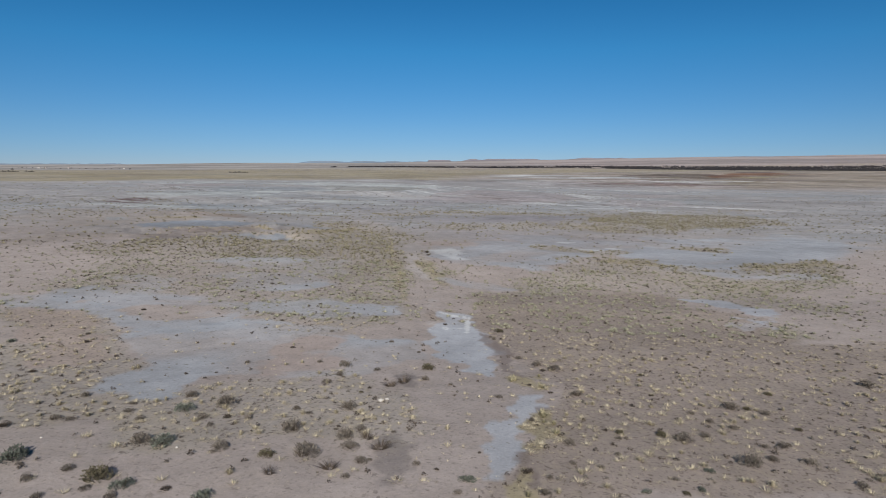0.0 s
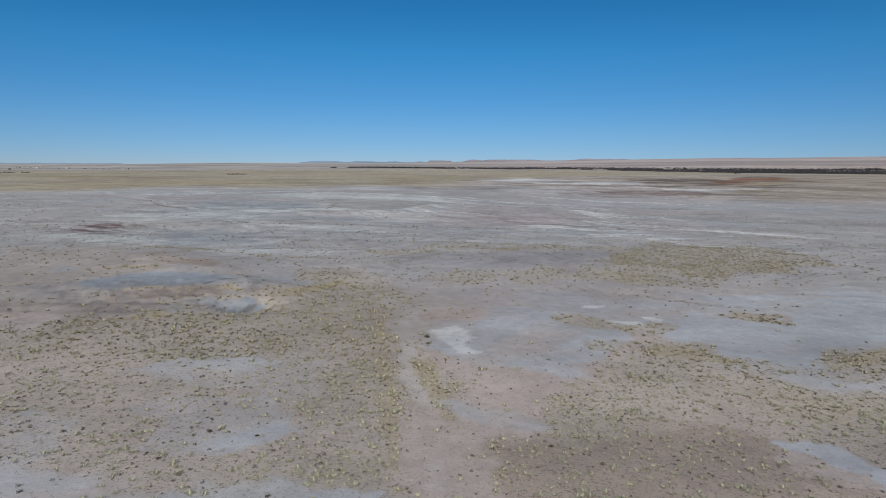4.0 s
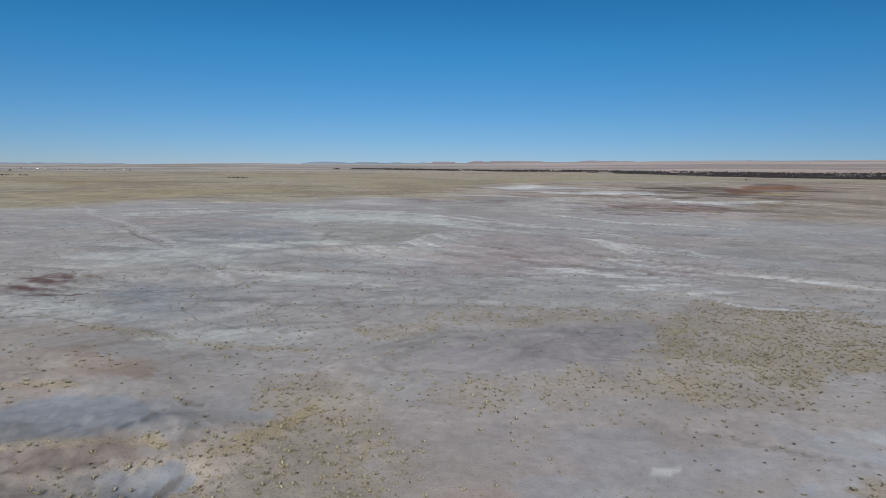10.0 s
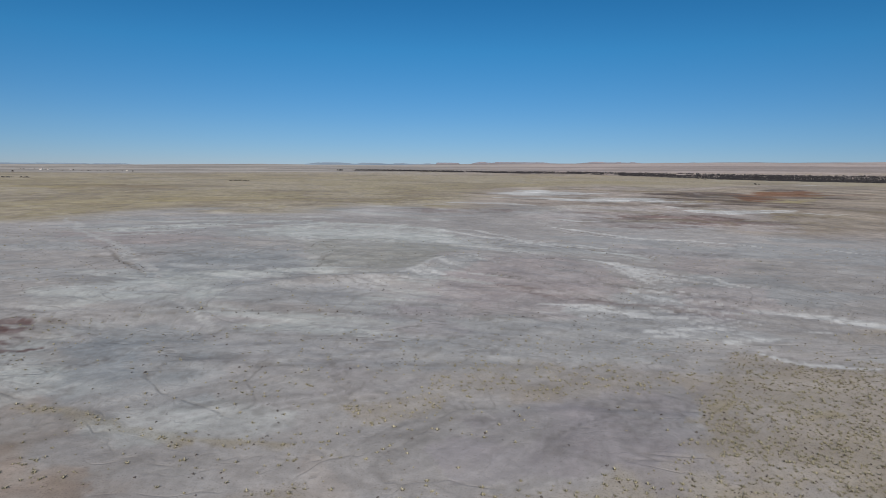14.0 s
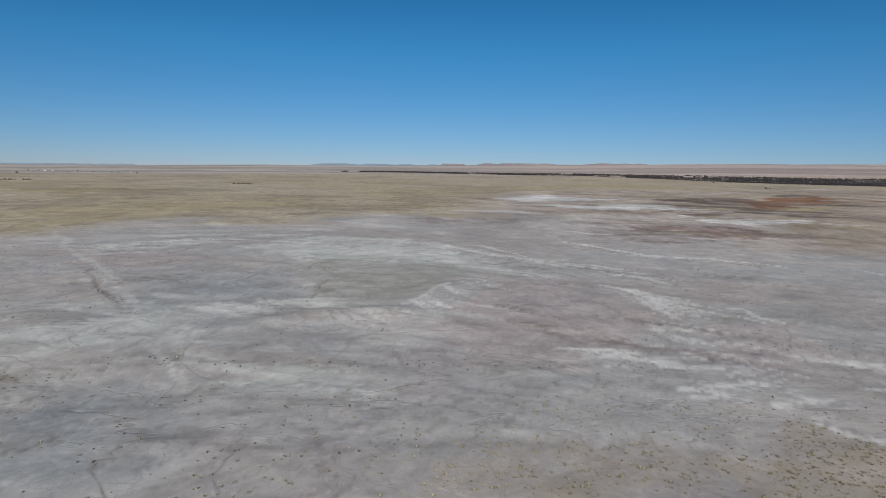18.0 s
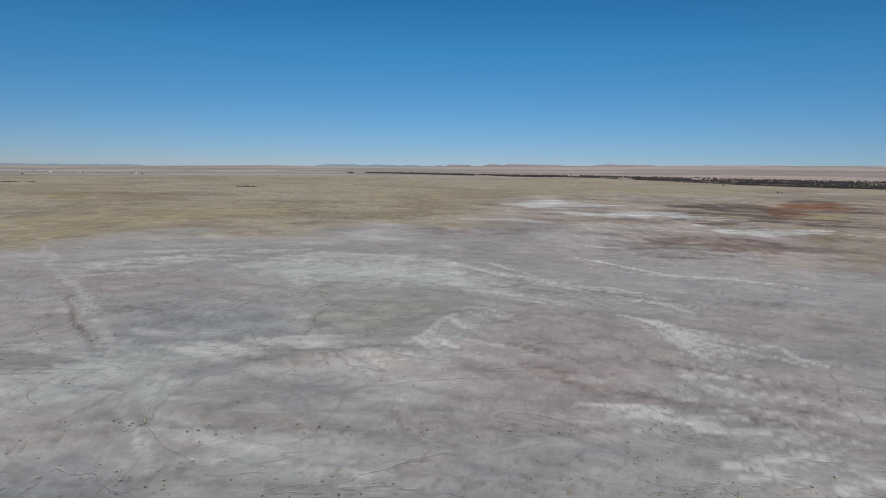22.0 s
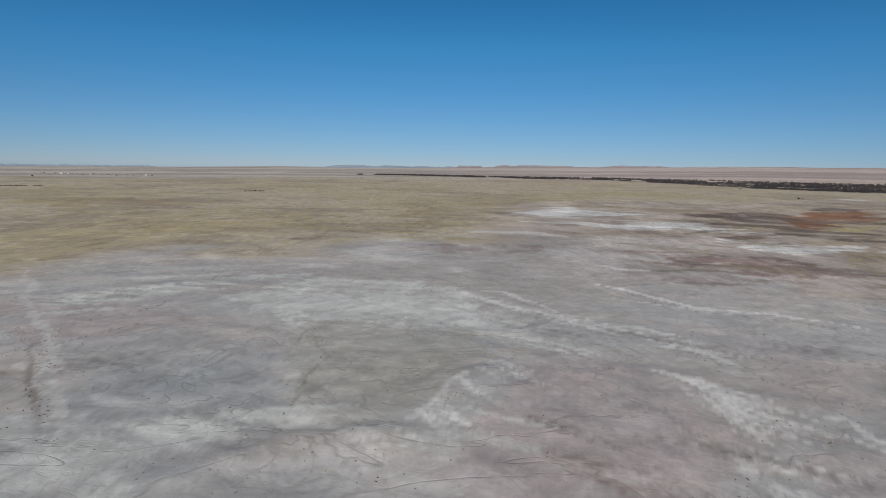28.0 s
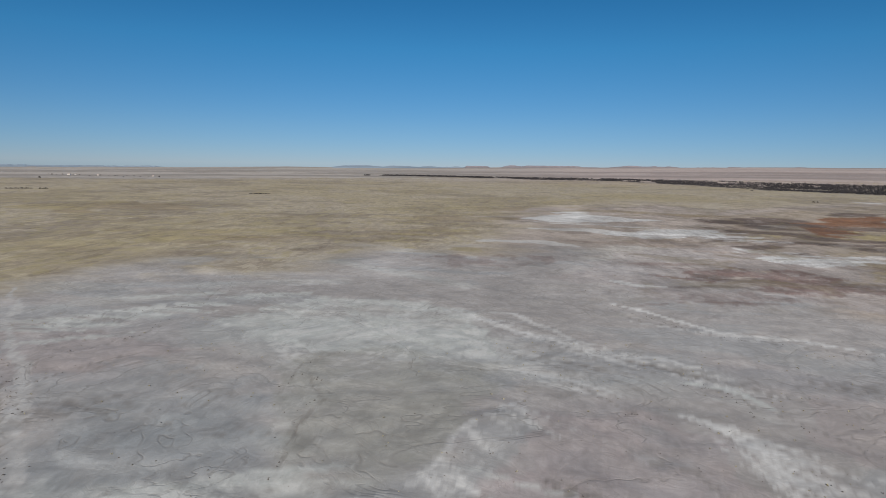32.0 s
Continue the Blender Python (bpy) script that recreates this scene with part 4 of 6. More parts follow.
patch("mauve", 0.8, 2, (76.1, 250), (86.3, 250.5), (79.5, 234.9), (69.8, 232.5))
patch("mauve", 0.5, 2, (-15.4, 211.5), (-4.2, 217.3), (0.9, 207.3), (-11.5, 202.5))
# The red and rust-brown beds beyond the flats.
patch("pinkgrey", 0.6, 6.3, (57.9, 578.4), (137.7, 711.3), (253.3, 773), (287.3, 642.7), (271.3, 571.8), (225.4, 499.7), (177.5, 507.5), (115.3, 513.3))
patch("umber", 0.3, 20.0, (271.5, 938.6), (390.9, 1112.8), (474.2, 1077.5), (550, 1010), (374.9, 734.5), (313.3, 783.3), (230, 728.3))
patch("redclay", 0.9, 2.7, (140.5, 599), (192.1, 632.8), (234.9, 624.1), (248.5, 589), (240.3, 552.3), (206.4, 531.9), (179.4, 547.1), (174.1, 577.7), (142.7, 564.4))
patch("redclay", 0.5, 4.0, (-50.7, 628.6), (-1.3, 665.5), (50.4, 658.5), (97.3, 685.4), (19.6, 603.6), (-30.4, 589.9))
patch("redclay", 0.45, 2.2, (98, 510.4), (159, 540.4), (188.5, 516.6), (140.5, 494.9))
patch("redclay", 0.55, 2.8, (252, 569), (278.4, 582.9), (246.3, 532.6), (238, 539.7))
patch("rust", 1.0, 10.8, (413.3, 957.8), (531.9, 1094.2), (622.9, 1124.7), (517.4, 958.7), (450.7, 925.3), (390.6, 887.9))
patch("rust", 0.9, 5.7, (381.3, 870.1), (418.3, 903.2), (432.5, 888.3), (399, 857.1))
patch("gold", 0.9, 7.4, (446.7, 901.4), (521.8, 965.6), (444.3, 843.6), (400.2, 832.7))
patch("gold", 0.7, 4.9, (287.5, 834.9), (331, 884.7), (339.9, 869.3), (294.4, 816.4))
patch("gold", 0.6, 2.9, (280.2, 616.4), (319.8, 647.9), (282.8, 589.8), (266.8, 587.4))
vein("dark", 0.95, 25.6, (337.5, 1071.3), (359.8, 1055.7), (386.1, 1033.7))
vein("dark", 0.95, 32.5, (401.2, 1068.4), (435.3, 1063.8), (447.9, 1018.5))
vein("dark", 0.85, 20.2, (335.1, 974.9), (354.3, 936.6), (388.6, 922.6))
vein("dark", 0.9, 16.2, (300.5, 956.4), (323.1, 959.3))
vein("dark", 0.95, 17.0, (249.7, 860.7), (301.5, 891.9), (343.3, 869.8), (363.8, 836.9), (428.1, 818.2))
vein("dark", 0.9, 9.4, (243.7, 762.8), (260.5, 757.5), (306.5, 786.5))
vein("dark", 0.8, 10.5, (333.2, 753.9), (354.4, 749.6), (395.9, 767.5))
vein("dark", 0.8, 6.5, (268.9, 713.2), (294.7, 724.9))
vein("dark", 0.95, 25.4, (552, 1133.2), (627.9, 1164.1))
vein("dark", 0.7, 8.4, (226.2, 790.5), (267, 821.5), (299.6, 842))
vein("dark", 0.7, 3.6, (182, 587.5), (200.5, 569.4), (224.1, 565))
vein("dark", 0.7, 3.5, (236, 566.7), (231.9, 544))
vein("dark", 0.6, 3.6, (151.6, 596.2), (175.5, 591))
vein("dark", 0.6, 3.0, (119.3, 548.8), (162.3, 557.6), (172.7, 547.9))
vein("redclay", 0.8, 3.4, (120, 590.8), (147.2, 577.6), (171.8, 581.6))
vein("redclay", 0.6, 2.3, (87, 493.2), (129.1, 506.3), (172.5, 503.8))
vein("tan", 0.9, 3.7, (151.5, 548.4), (181.8, 592), (210, 615.2))
vein("tan", 0.9, 4.2, (236.4, 561), (263.5, 587), (287.7, 632.4))
patch("salt", 0.9, 10.2, (65.2, 1036.9), (146.7, 1149.5), (209.5, 1069.2), (243.2, 1027), (150.1, 971.9))
patch("salt", 0.9, 5.8, (144.9, 841.5), (203.1, 894.6), (276.2, 912.8), (270.2, 853), (183.5, 801.6))
patch("salt", 1.0, 3.7, (236.1, 684), (277.9, 711.3), (325.8, 709.2), (333.3, 678.5), (274.8, 643.4), (252.3, 659.3))
vein("salt", 0.9, 3.6, (82.4, 559.7), (94.3, 550), (113, 545.8))
vein("salt", 0.8, 6.0, (233.3, 736.6), (247.4, 709.4), (268.8, 692.8))
vein("salt", 0.7, 12.1, (75.8, 903.8), (127.8, 887.1), (167.4, 857.4))
vein("salt", 0.6, 24.9, (181, 1190.3), (224.6, 1219))
vein("salt", 0.6, 6.9, (316.2, 700.9), (362.7, 715.3))
vein("salt", 0.6, 8.2, (16.3, 770.9), (61.1, 762), (90.2, 733.2))
vein("salt", 0.7, 36.3, (698.9, 1354.9), (771.3, 1432.3), (791.6, 1420.5))
vein("dark", 0.6, 6.7, (90, 787.7), (107.6, 772), (135.5, 797.1))
vein("dark", 0.5, 8.2, (83.3, 852.4), (118.8, 853.8))
# Dark streaks on the grass plain.
vein("olive", 0.8, 21.5, (-78.6, 1040.4), (-49.4, 1038.1), (-29.3, 1054.4))
vein("olive", 0.75, 24.0, (-46.4, 1119.1), (10.2, 1203.6), (67.1, 1262.8))
vein("olive", 0.8, 11.7, (-104.9, 847.2), (-34.7, 885.3), (9.8, 896))
vein("olive", 0.7, 10.0, (-66.7, 823.7), (5.6, 834.9))
vein("olive", 0.8, 12.4, (15.8, 1015.4), (48.7, 1033.2))
vein("olive", 0.8, 8.9, (-124.4, 809.8), (-90.3, 787.9), (-53.7, 779.8))
vein("olive", 0.8, 26.5, (280.4, 1194.6), (368.7, 1221.5))
vein("olive", 0.8, 21.3, (286.3, 1105.5), (336.7, 1080.3))
vein("olive", 0.7, 18.8, (176, 1216.7), (247.4, 1193.7))
vein("olive", 0.9, 62.9, (-617.6, 1017.1), (-639.8, 1091.4), (-609.2, 1117.1))
vein("olive", 0.9, 39.2, (-589, 967.1), (-567.2, 1008.5))
vein("olive", 0.9, 40.5, (-579.1, 1127.6), (-554.2, 1120.9), (-495.6, 1056.2))
vein("olive", 0.8, 9.6, (-257.6, 669.3), (-249.6, 693.6), (-235.9, 701.4))
vein("olive", 0.7, 13.9, (-351.5, 874.1), (-337.6, 877.8))
vein("olive", 0.6, 12.4, (-435.5, 676.1), (-408.2, 682.3))
vein("olive", 0.5, 8.4, (-271.6, 619), (-229, 658.5), (-195.1, 674.1))
vein("olive", 0.5, 8.7, (-334.7, 567.5), (-329.4, 614.7), (-317.5, 640))
vein("gold", 0.6, 43.3, (-742.9, 1055.9), (-699.5, 1070.8), (-630.9, 1038.5))
vein("gold", 0.6, 17.2, (-294.8, 688.4), (-301.5, 721.9), (-281.7, 716))
vein("gold", 0.6, 21.2, (-337.1, 803.6), (-286.4, 789.7), (-258, 796.6))
vein("gold", 0.5, 14.5, (-304.7, 612.4), (-308.9, 658.4), (-286.7, 654.6))
vein("gold", 0.5, 20.3, (-372.9, 598.8), (-373.7, 636.3), (-356.4, 661.2))
vein("gold", 0.5, 47.1, (-633.8, 1156.6), (-609.3, 1200.4), (-557.6, 1219.7))
vein("gold", 0.4, 126.0, (280.7, 1608.8), (516.4, 1776.1), (574.3, 1565.3))
# The faint vehicle track and the gully beside it.
vein("road", 0.75, 1.6, (-257, 469.1), (-204.1, 398.7), (-161.8, 346.6), (-125.7, 302.9), (-98.7, 267.7), (-84.5, 246.6), (-73, 230.5), (-64.3, 218.6), (-58.6, 206.7))
vein("wash", 0.51, 0.6, (-160.4, 341), (-136.9, 309.7), (-121.6, 288.8), (-107.1, 271))
vein("wash", 0.39, 0.6, (-152.1, 360.3), (-147.5, 374.8), (-140.9, 388), (-139.6, 416.2))
vein("wash", 0.45, 0.6, (-162.2, 335.3), (-144.7, 332.2), (-138.9, 349.6), (-131.4, 363.2))
vein("wash", 0.45, 0.6, (-121.2, 255.5), (-117.7, 263.1), (-113.7, 268.7))
vein("wash", 0.45, 0.6, (-106.8, 236.7), (-100.7, 241), (-95, 244.7))
vein("wash", 0.52, 0.6, (-85.7, 209.1), (-81.1, 214.5), (-75.5, 217.7), (-69.2, 220.4))
vein("wash", 0.38, 0.5, (-69.2, 219.3), (-57.7, 222.5), (-47, 221.6), (-36.3, 223.8), (-20.3, 224.2), (-11.1, 223.3))
vein("wash", 0.45, 0.5, (-11.1, 223.3), (-2, 220), (9.4, 225.2), (20.3, 228.5), (30.8, 233.5), (51.9, 238.2))
vein("wash", 0.6, 0.6, (51.9, 238.2), (63.3, 241.4), (74.9, 246.5), (95.9, 255.1), (111.2, 261.2))
vein("wash", 0.38, 0.5, (-33.6, 263.7), (-28.1, 258), (-25.3, 253.5))
vein("wash", 0.38, 0.5, (-49.6, 284.4), (-52.4, 310.7), (-50.3, 328.5), (-62.9, 354.8))
vein("wash", 0.45, 0.6, (-134.4, 304.9), (-122.7, 290.5), (-111.4, 275.6), (-100.6, 261.2))
vein("wash", 0.29, 0.6, (-159.7, 332.3), (-159.1, 341.7), (-158.9, 355.4), (-145.5, 364.7))
vein("wash", 0.39, 0.6, (-194.7, 417), (-167.9, 409), (-153.4, 432), (-144.3, 456.2), (-150.4, 493.1))
vein("wash", 0.34, 0.6, (-65.1, 331.9), (-65.9, 360.8), (-58.8, 375.2), (-46.8, 382.6))
vein("wash", 0.39, 0.6, (70.1, 463.5), (90.7, 445.3), (106.7, 429.5), (141.7, 418.1), (165.4, 399.1))
vein("wash", 0.29, 0.6, (59.1, 523.1), (68.5, 469.8), (76, 452))
vein("wash", 0.34, 0.6, (17.2, 365.8), (30.2, 356), (42.8, 333.9), (48.8, 330.1))
vein("wash", 0.45, 0.7, (65.4, 368.8), (84.2, 359.1), (82.8, 341.8))
vein("wash", 0.34, 0.6, (86.7, 342.5), (96.1, 329.6), (100.6, 319.7), (110.4, 313.5))
vein("wash", 0.38, 0.7, (38.7, 303.8), (49.1, 299), (55.6, 283))
vein("wash", 0.3, 0.4, (-39.1, 181.2), (-29.5, 181.7), (-19.7, 181.3), (-10.3, 186))
vein("wash", 0.3, 0.4, (-13.2, 135.3), (-8.5, 136.1), (-1.3, 135.7), (4.4, 138.3), (13, 141.5))
# Fringes of short streaks and rills.
comb("salt", 0.58, 0.5, 34, 22, -35, 1, (54.6, 339.1), (64.2, 292.3), (62, 253.7), (63.4, 224.3))
comb("salt", 0.5, 0.5, 26, 24, -14, 2, (20.9, 247), (35.7, 244), (52, 233.8))
comb("salt", 0.5, 0.6, 26, 18, -50, 3, (8.3, 336.3), (-1.8, 322.4), (-11.2, 306.3), (-17, 284.7), (-33.9, 274.6))
comb("salt", 0.5, 1.1, 30, 32, -40, 4, (-15.6, 456.8), (12.1, 426.9), (35.6, 406.9), (55.7, 389.3), (72, 370))
comb("salt", 0.58, 0.9, 24, 24, -45, 5, (57.8, 337.1), (69, 320.6), (70.6, 302.5))
comb("salt", 0.5, 0.9, 26, 26, -28, 6, (84.7, 251), (99.7, 242), (106.6, 233.2))
comb("pale", 0.7, 1.4, 40, 38, 6, 7, (-200, 388.6), (-183.2, 424.9), (-153.6, 450.2), (-119, 480.3))
comb("pale", 0.6, 1.1, 36, 30, 8, 8, (-115, 247.4), (-100.4, 257.7), (-81.5, 275), (-56.2, 283.6))
comb("pale", 0.5, 1.2, 44, 30, -4, 9, (-133.5, 272.8), (-84.4, 240.7), (-50.4, 205.6), (-34.8, 239.6), (-8.5, 292.6))
comb("wash", 0.4, 0.5, 30, 22, -30, 10, (5.1, 292.3), (28.6, 285.7), (60.6, 281.1), (83, 262))
comb("wash", 0.4, 0.6, 30, 26, 10, 11, (-149.8, 300.2), (-132.5, 319), (-97.5, 306), (-65.3, 301.9))
comb("wash", 0.35, 0.8, 34, 36, -30, 12, (10.1, 388), (45.6, 395.6), (83, 371.9), (127.6, 378.3))
comb("redclay", 0.3, 1.0, 22, 24, -25, 13, (4.7, 281.5), (24, 257.8), (44, 253.1), (67.9, 245.7))
# Ground among the far trees is coloured dark, closing the belt's gaps.
patch("ashdark", 0.55, 25, (143, 3150), (632, 2915), (860, 2640), (945, 2280), (1196, 2044), (1560, 1720), (2000, 2330), (1566, 2590), (1197, 2800), (1000, 2925), (670, 3070), (150, 3260))
comb("dark", 0.8, 8, 17, 110, 0, 21, (298.2, 1016.3), (361.4, 985.3), (406.2, 943.9), (483.9, 935.7))
comb("dark", 0.75, 6, 15, 90, -6, 22, (238.3, 842.3), (281.6, 800.2), (348.7, 797.6), (371.7, 752.3))
comb("rust", 0.9, 9, 12, 130, 0, 23, (411.4, 1013.5), (463.7, 998.8), (515, 998.5))
comb("dark", 0.6, 3.5, 13, 60, -12, 24, (129, 581.1), (174.6, 588.6), (212.9, 579.4), (238, 557.5))
comb("redclay", 0.6, 4, 16, 70, -10, 25, (69.7, 662.9), (127, 616.5), (175.1, 600), (212.2, 563.2), (241.7, 540.2))
comb("salt", 0.7, 4, 26, 70, -4, 26, (60.8, 979.8), (164.8, 936), (224.2, 856.3), (256.9, 795.9))
comb("salt", 0.6, 3, 22, 60, -8, 27, (224.5, 727.3), (258.4, 691), (309.2, 680.6))
comb("umber", 0.6, 5, 14, 90, 0, 28, (27.9, 773.7), (112.6, 768.4), (180.7, 719.3), (272.3, 700))
comb("olive", 0.6, 7, 40, 110, 8, 29, (-361, 601.2), (-398.4, 788.2), (-240.6, 710.1), (-180.5, 918.6), (-39.6, 1000.5), (157.1, 1289.8))
comb("gold", 0.55, 9, 46, 120, 8, 30, (-739.6, 1086.7), (-337.4, 688.5), (-285.2, 816.5), (-138.2, 733.3), (-138.2, 1142.9), (194, 1554))

# Sharp-edged pale and dark wisps and thin rills over the bare flats, drawn out along the run of the water.
open_flat = ease(105, 165, Y) * (1 - ease(520, 720, Y)) * (1 - np.clip(1.3 * soil[:, 3], 0, 1)) * (1 - 0.62 * ease(190, 290, Y))
for seed, run, wide, pale_by, dark_by in ((2101, 15, 15, 0.22, 0.16), (2111, 6, 6.5, 0.20, 0.15), (2121, 2.4, 3, 0.16, 0.13)):
    drift = fractal(FLOW_U / run + 0.6 * ROUGH_A, FLOW_V / wide, seed, 5)
    patchy = ease(0.40, 0.58, fractal(FLOW_U / 90, FLOW_V / 60, seed + 7, 3))
    soil[:, :3] += (np.array((0.335, 0.335, 0.328)) - soil[:, :3]) * (open_flat * pale_by * patchy * ease(0.53, 0.555, drift))[:, None]
    soil[:, :3] += (np.array((0.190, 0.184, 0.184)) - soil[:, :3]) * (open_flat * dark_by * (1 - 0.6 * patchy) * ease(0.46, 0.435, drift))[:, None]
    crust *= 1 - 0.5 * open_flat * ease(0.47, 0.40, drift)
# The rills are dark lines in the colour alone, their shadow included.
for seed, run, wide, by in ((2201, 24, 22, 0.46), (2211, 10, 10, 0.34)):
    line = np.abs(fractal(FLOW_U / run + ROUGH_B, FLOW_V / wide, seed, 4) - 0.5)
    soil[:, :3] += (np.array((0.135, 0.125, 0.118)) - soil[:, :3]) * (open_flat * by * ease(0.022, 0.006, line) * ease(0.40, 0.55, PATCHES))[:, None]

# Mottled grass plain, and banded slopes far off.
PLAIN = ease(0.35, 0.5, soil[:, 3]) * ease(400, 600, np.hypot(X, Y))
mottle = fractal(X / 120 + 2 * ROUGH_B, Y / 190, 640, 3)
soil[:, :3] += (np.array((0.135, 0.112, 0.088)) - soil[:, :3]) * (PLAIN * 0.55 * ease(0.55, 0.63, mottle))[:, None]
soil[:, :3] += (np.array((0.265, 0.225, 0.14)) - soil[:, :3]) * (PLAIN * 0.4 * ease(0.50, 0.62, fractal(X / 170, Y / 230 + 40, 641, 3)))[:, None]
far_land = ease(430, 620, np.hypot(X, Y))
soil[:, :3] *= (1 + 1.1 * (FARSTREAK - 0.5) * far_land * (1 - 0.7 * PLAIN))[:, None]
reds = far_land * ease(0, 170, X - 0.18 * Y + 120) * (1 - ease(1250, 1700, Y))
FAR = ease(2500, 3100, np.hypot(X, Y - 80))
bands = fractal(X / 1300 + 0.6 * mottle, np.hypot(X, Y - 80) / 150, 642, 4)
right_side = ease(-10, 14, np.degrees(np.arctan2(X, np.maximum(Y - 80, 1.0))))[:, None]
# Pinkish slope colours: red soils with distance haze mixed into the tint.
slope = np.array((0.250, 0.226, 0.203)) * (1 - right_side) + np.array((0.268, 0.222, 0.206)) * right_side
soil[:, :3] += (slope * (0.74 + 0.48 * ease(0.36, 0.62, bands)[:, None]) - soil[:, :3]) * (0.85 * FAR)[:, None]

# The lie of streaks and rills: across the flats, turning downhill to the right of the low rise.
FLOW = np.column_stack([FLOW_U, FLOW_V, np.zeros(len(X)), ease(95, 170, Y) * (1 - ease(900, 1400, Y)) * (1 - np.clip(soil[:, 3] * 1.1, 0, 0.8))])

# Small relief: rills and gullies in the bare clay, hummocks under the grass.
bare = 1 - np.clip(soil[:, 3] * 1.2, 0, 1)
rill = np.abs(fractal(X / 17 + ROUGH_B, Y / 13, 211, 4) - 0.5) * 2
spurs = np.abs(fractal(X / 6.5 + 1.5 * ROUGH_A, Y / 11, 215, 3) - 0.5) * 2
badland = np.clip(bump(X, Y, -43, 103, 19, 6, 8) + 0.6 * bump(X, Y, -52, 126, 14, 5, 4), 0, 1)
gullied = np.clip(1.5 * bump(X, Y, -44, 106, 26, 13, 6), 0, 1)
rolling = np.clip(0.8 * bump(X, Y, -30, 190, 60, 40) + ease(200, 320, Y) * 0.8 * (1 - ease(500, 700, Y)), 0, 1)
Z = broad_height(X, Y) + carve
Z = Z + 0.5 * badland * (0.8 * (np.minimum(rill * 2.4, 1) - 0.95) + 1.0 * (np.minimum(spurs * 2.2, 1) - 0.6) + 0.5 * (np.minimum(np.abs(fractal(X / 4.2, Y / 4.8 + ROUGH_A, 219, 3) - 0.5) * 5, 1) - 0.6)) + bare * rolling * 0.4 * (np.minimum(rill * 2.2, 1) - 0.7) + 0.18 * (ROUGH_A - 0.5) + 0.7 * (ROUGH_B - 0.5) * ease(60, 160, Y)
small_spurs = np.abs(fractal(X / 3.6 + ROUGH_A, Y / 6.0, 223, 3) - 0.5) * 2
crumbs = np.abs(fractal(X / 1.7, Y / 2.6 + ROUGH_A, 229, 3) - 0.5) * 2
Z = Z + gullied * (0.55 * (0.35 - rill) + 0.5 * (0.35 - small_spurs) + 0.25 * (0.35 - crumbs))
gully = np.abs(fractal(FLOW[:, 0] / 28, FLOW[:, 1] / 16, 333, 5) - 0.5) * 2
Z = Z + bare * 0.38 * (np.minimum(gully * 3.5, 1) - 0.7) * ease(110, 200, Y) * (1 - ease(700, 1000, Y))
scarp = ((-64, 249), (-47, 266), (-31, 273), (-18, 280), (-12, 299), (5, 328))
gap = np.full(len(X), 1e9)
for a, c in zip(scarp, scarp[1:]):
    gap = np.minimum(gap, edge_distance(X + 6 * (ROUGH_A - 0.5), Y + 10 * (ROUGH_A - 0.5), a, c))
Z = Z + 0.9 * np.exp(-(gap / 6) ** 2) * (0.6 + 0.8 * ROUGH_A)
Z = Z + 0.9 * bump(X, Y, -32.7, 114.8, 4.2, 3.0) * (0.3 + 1.4 * ROUGH_A) + 0.5 * bump(X, Y, -52, 127, 12, 3.5, 5)
Z = Z + ease(1500, 4000, np.hypot(X, Y)) * 16 * (fractal(X / 700, Y / 300, 400, 4) - 0.5)

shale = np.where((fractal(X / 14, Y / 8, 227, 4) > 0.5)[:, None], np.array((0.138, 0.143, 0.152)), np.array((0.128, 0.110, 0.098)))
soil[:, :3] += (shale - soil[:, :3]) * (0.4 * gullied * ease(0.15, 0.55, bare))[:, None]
# Shade put into the soil colour: the badland's carved hollows are darkened.
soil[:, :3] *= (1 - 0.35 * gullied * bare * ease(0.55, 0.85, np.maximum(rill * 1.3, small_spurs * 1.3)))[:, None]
ground_mesh = bpy.data.meshes.new("ground")
ground_mesh.vertices.add(NX * NY)
ground_mesh.vertices.foreach_set("co", np.column_stack([X, Y, Z]).astype(np.float32).ravel())
corner = (np.arange(NY - 1)[:, None] * NX + np.arange(NX - 1)[None, :]).ravel()
quads = np.column_stack([corner, corner + 1, corner + NX + 1, corner + NX]).astype(np.int32)
ground_mesh.loops.add(quads.size)
ground_mesh.loops.foreach_set("vertex_index", quads.ravel())
ground_mesh.polygons.add(len(quads))
ground_mesh.polygons.foreach_set("loop_start", np.arange(0, quads.size, 4, dtype=np.int32))
ground_mesh.polygons.foreach_set("use_smooth", np.ones(len(quads), bool))
ground_mesh.update(calc_edges=True)
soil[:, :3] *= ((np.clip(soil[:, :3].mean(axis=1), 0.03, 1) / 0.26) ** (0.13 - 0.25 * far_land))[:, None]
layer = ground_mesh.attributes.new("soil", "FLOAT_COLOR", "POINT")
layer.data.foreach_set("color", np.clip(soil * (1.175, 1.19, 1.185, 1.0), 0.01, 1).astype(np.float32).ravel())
layer = ground_mesh.attributes.new("flow", "FLOAT_COLOR", "POINT")
layer.data.foreach_set("color", FLOW.astype(np.float32).ravel())
layer = ground_mesh.attributes.new("far", "FLOAT_COLOR", "POINT")
layer.data.foreach_set("color", np.clip(np.column_stack([reds, PLAIN * (1 - reds), 0 * X, 0 * X + 1]), 0, 1).astype(np.float32).ravel())
layer = ground_mesh.attributes.new("crust", "FLOAT", "POINT")
layer.data.foreach_set("value", np.clip(crust, 0, 1).astype(np.float32))
ground_mesh.materials.append(SOIL)
ground = tagged(new("ground", ground_mesh), "dry desert ground with clay pans, salt crust and sparse grass", "ground", kind="structure")


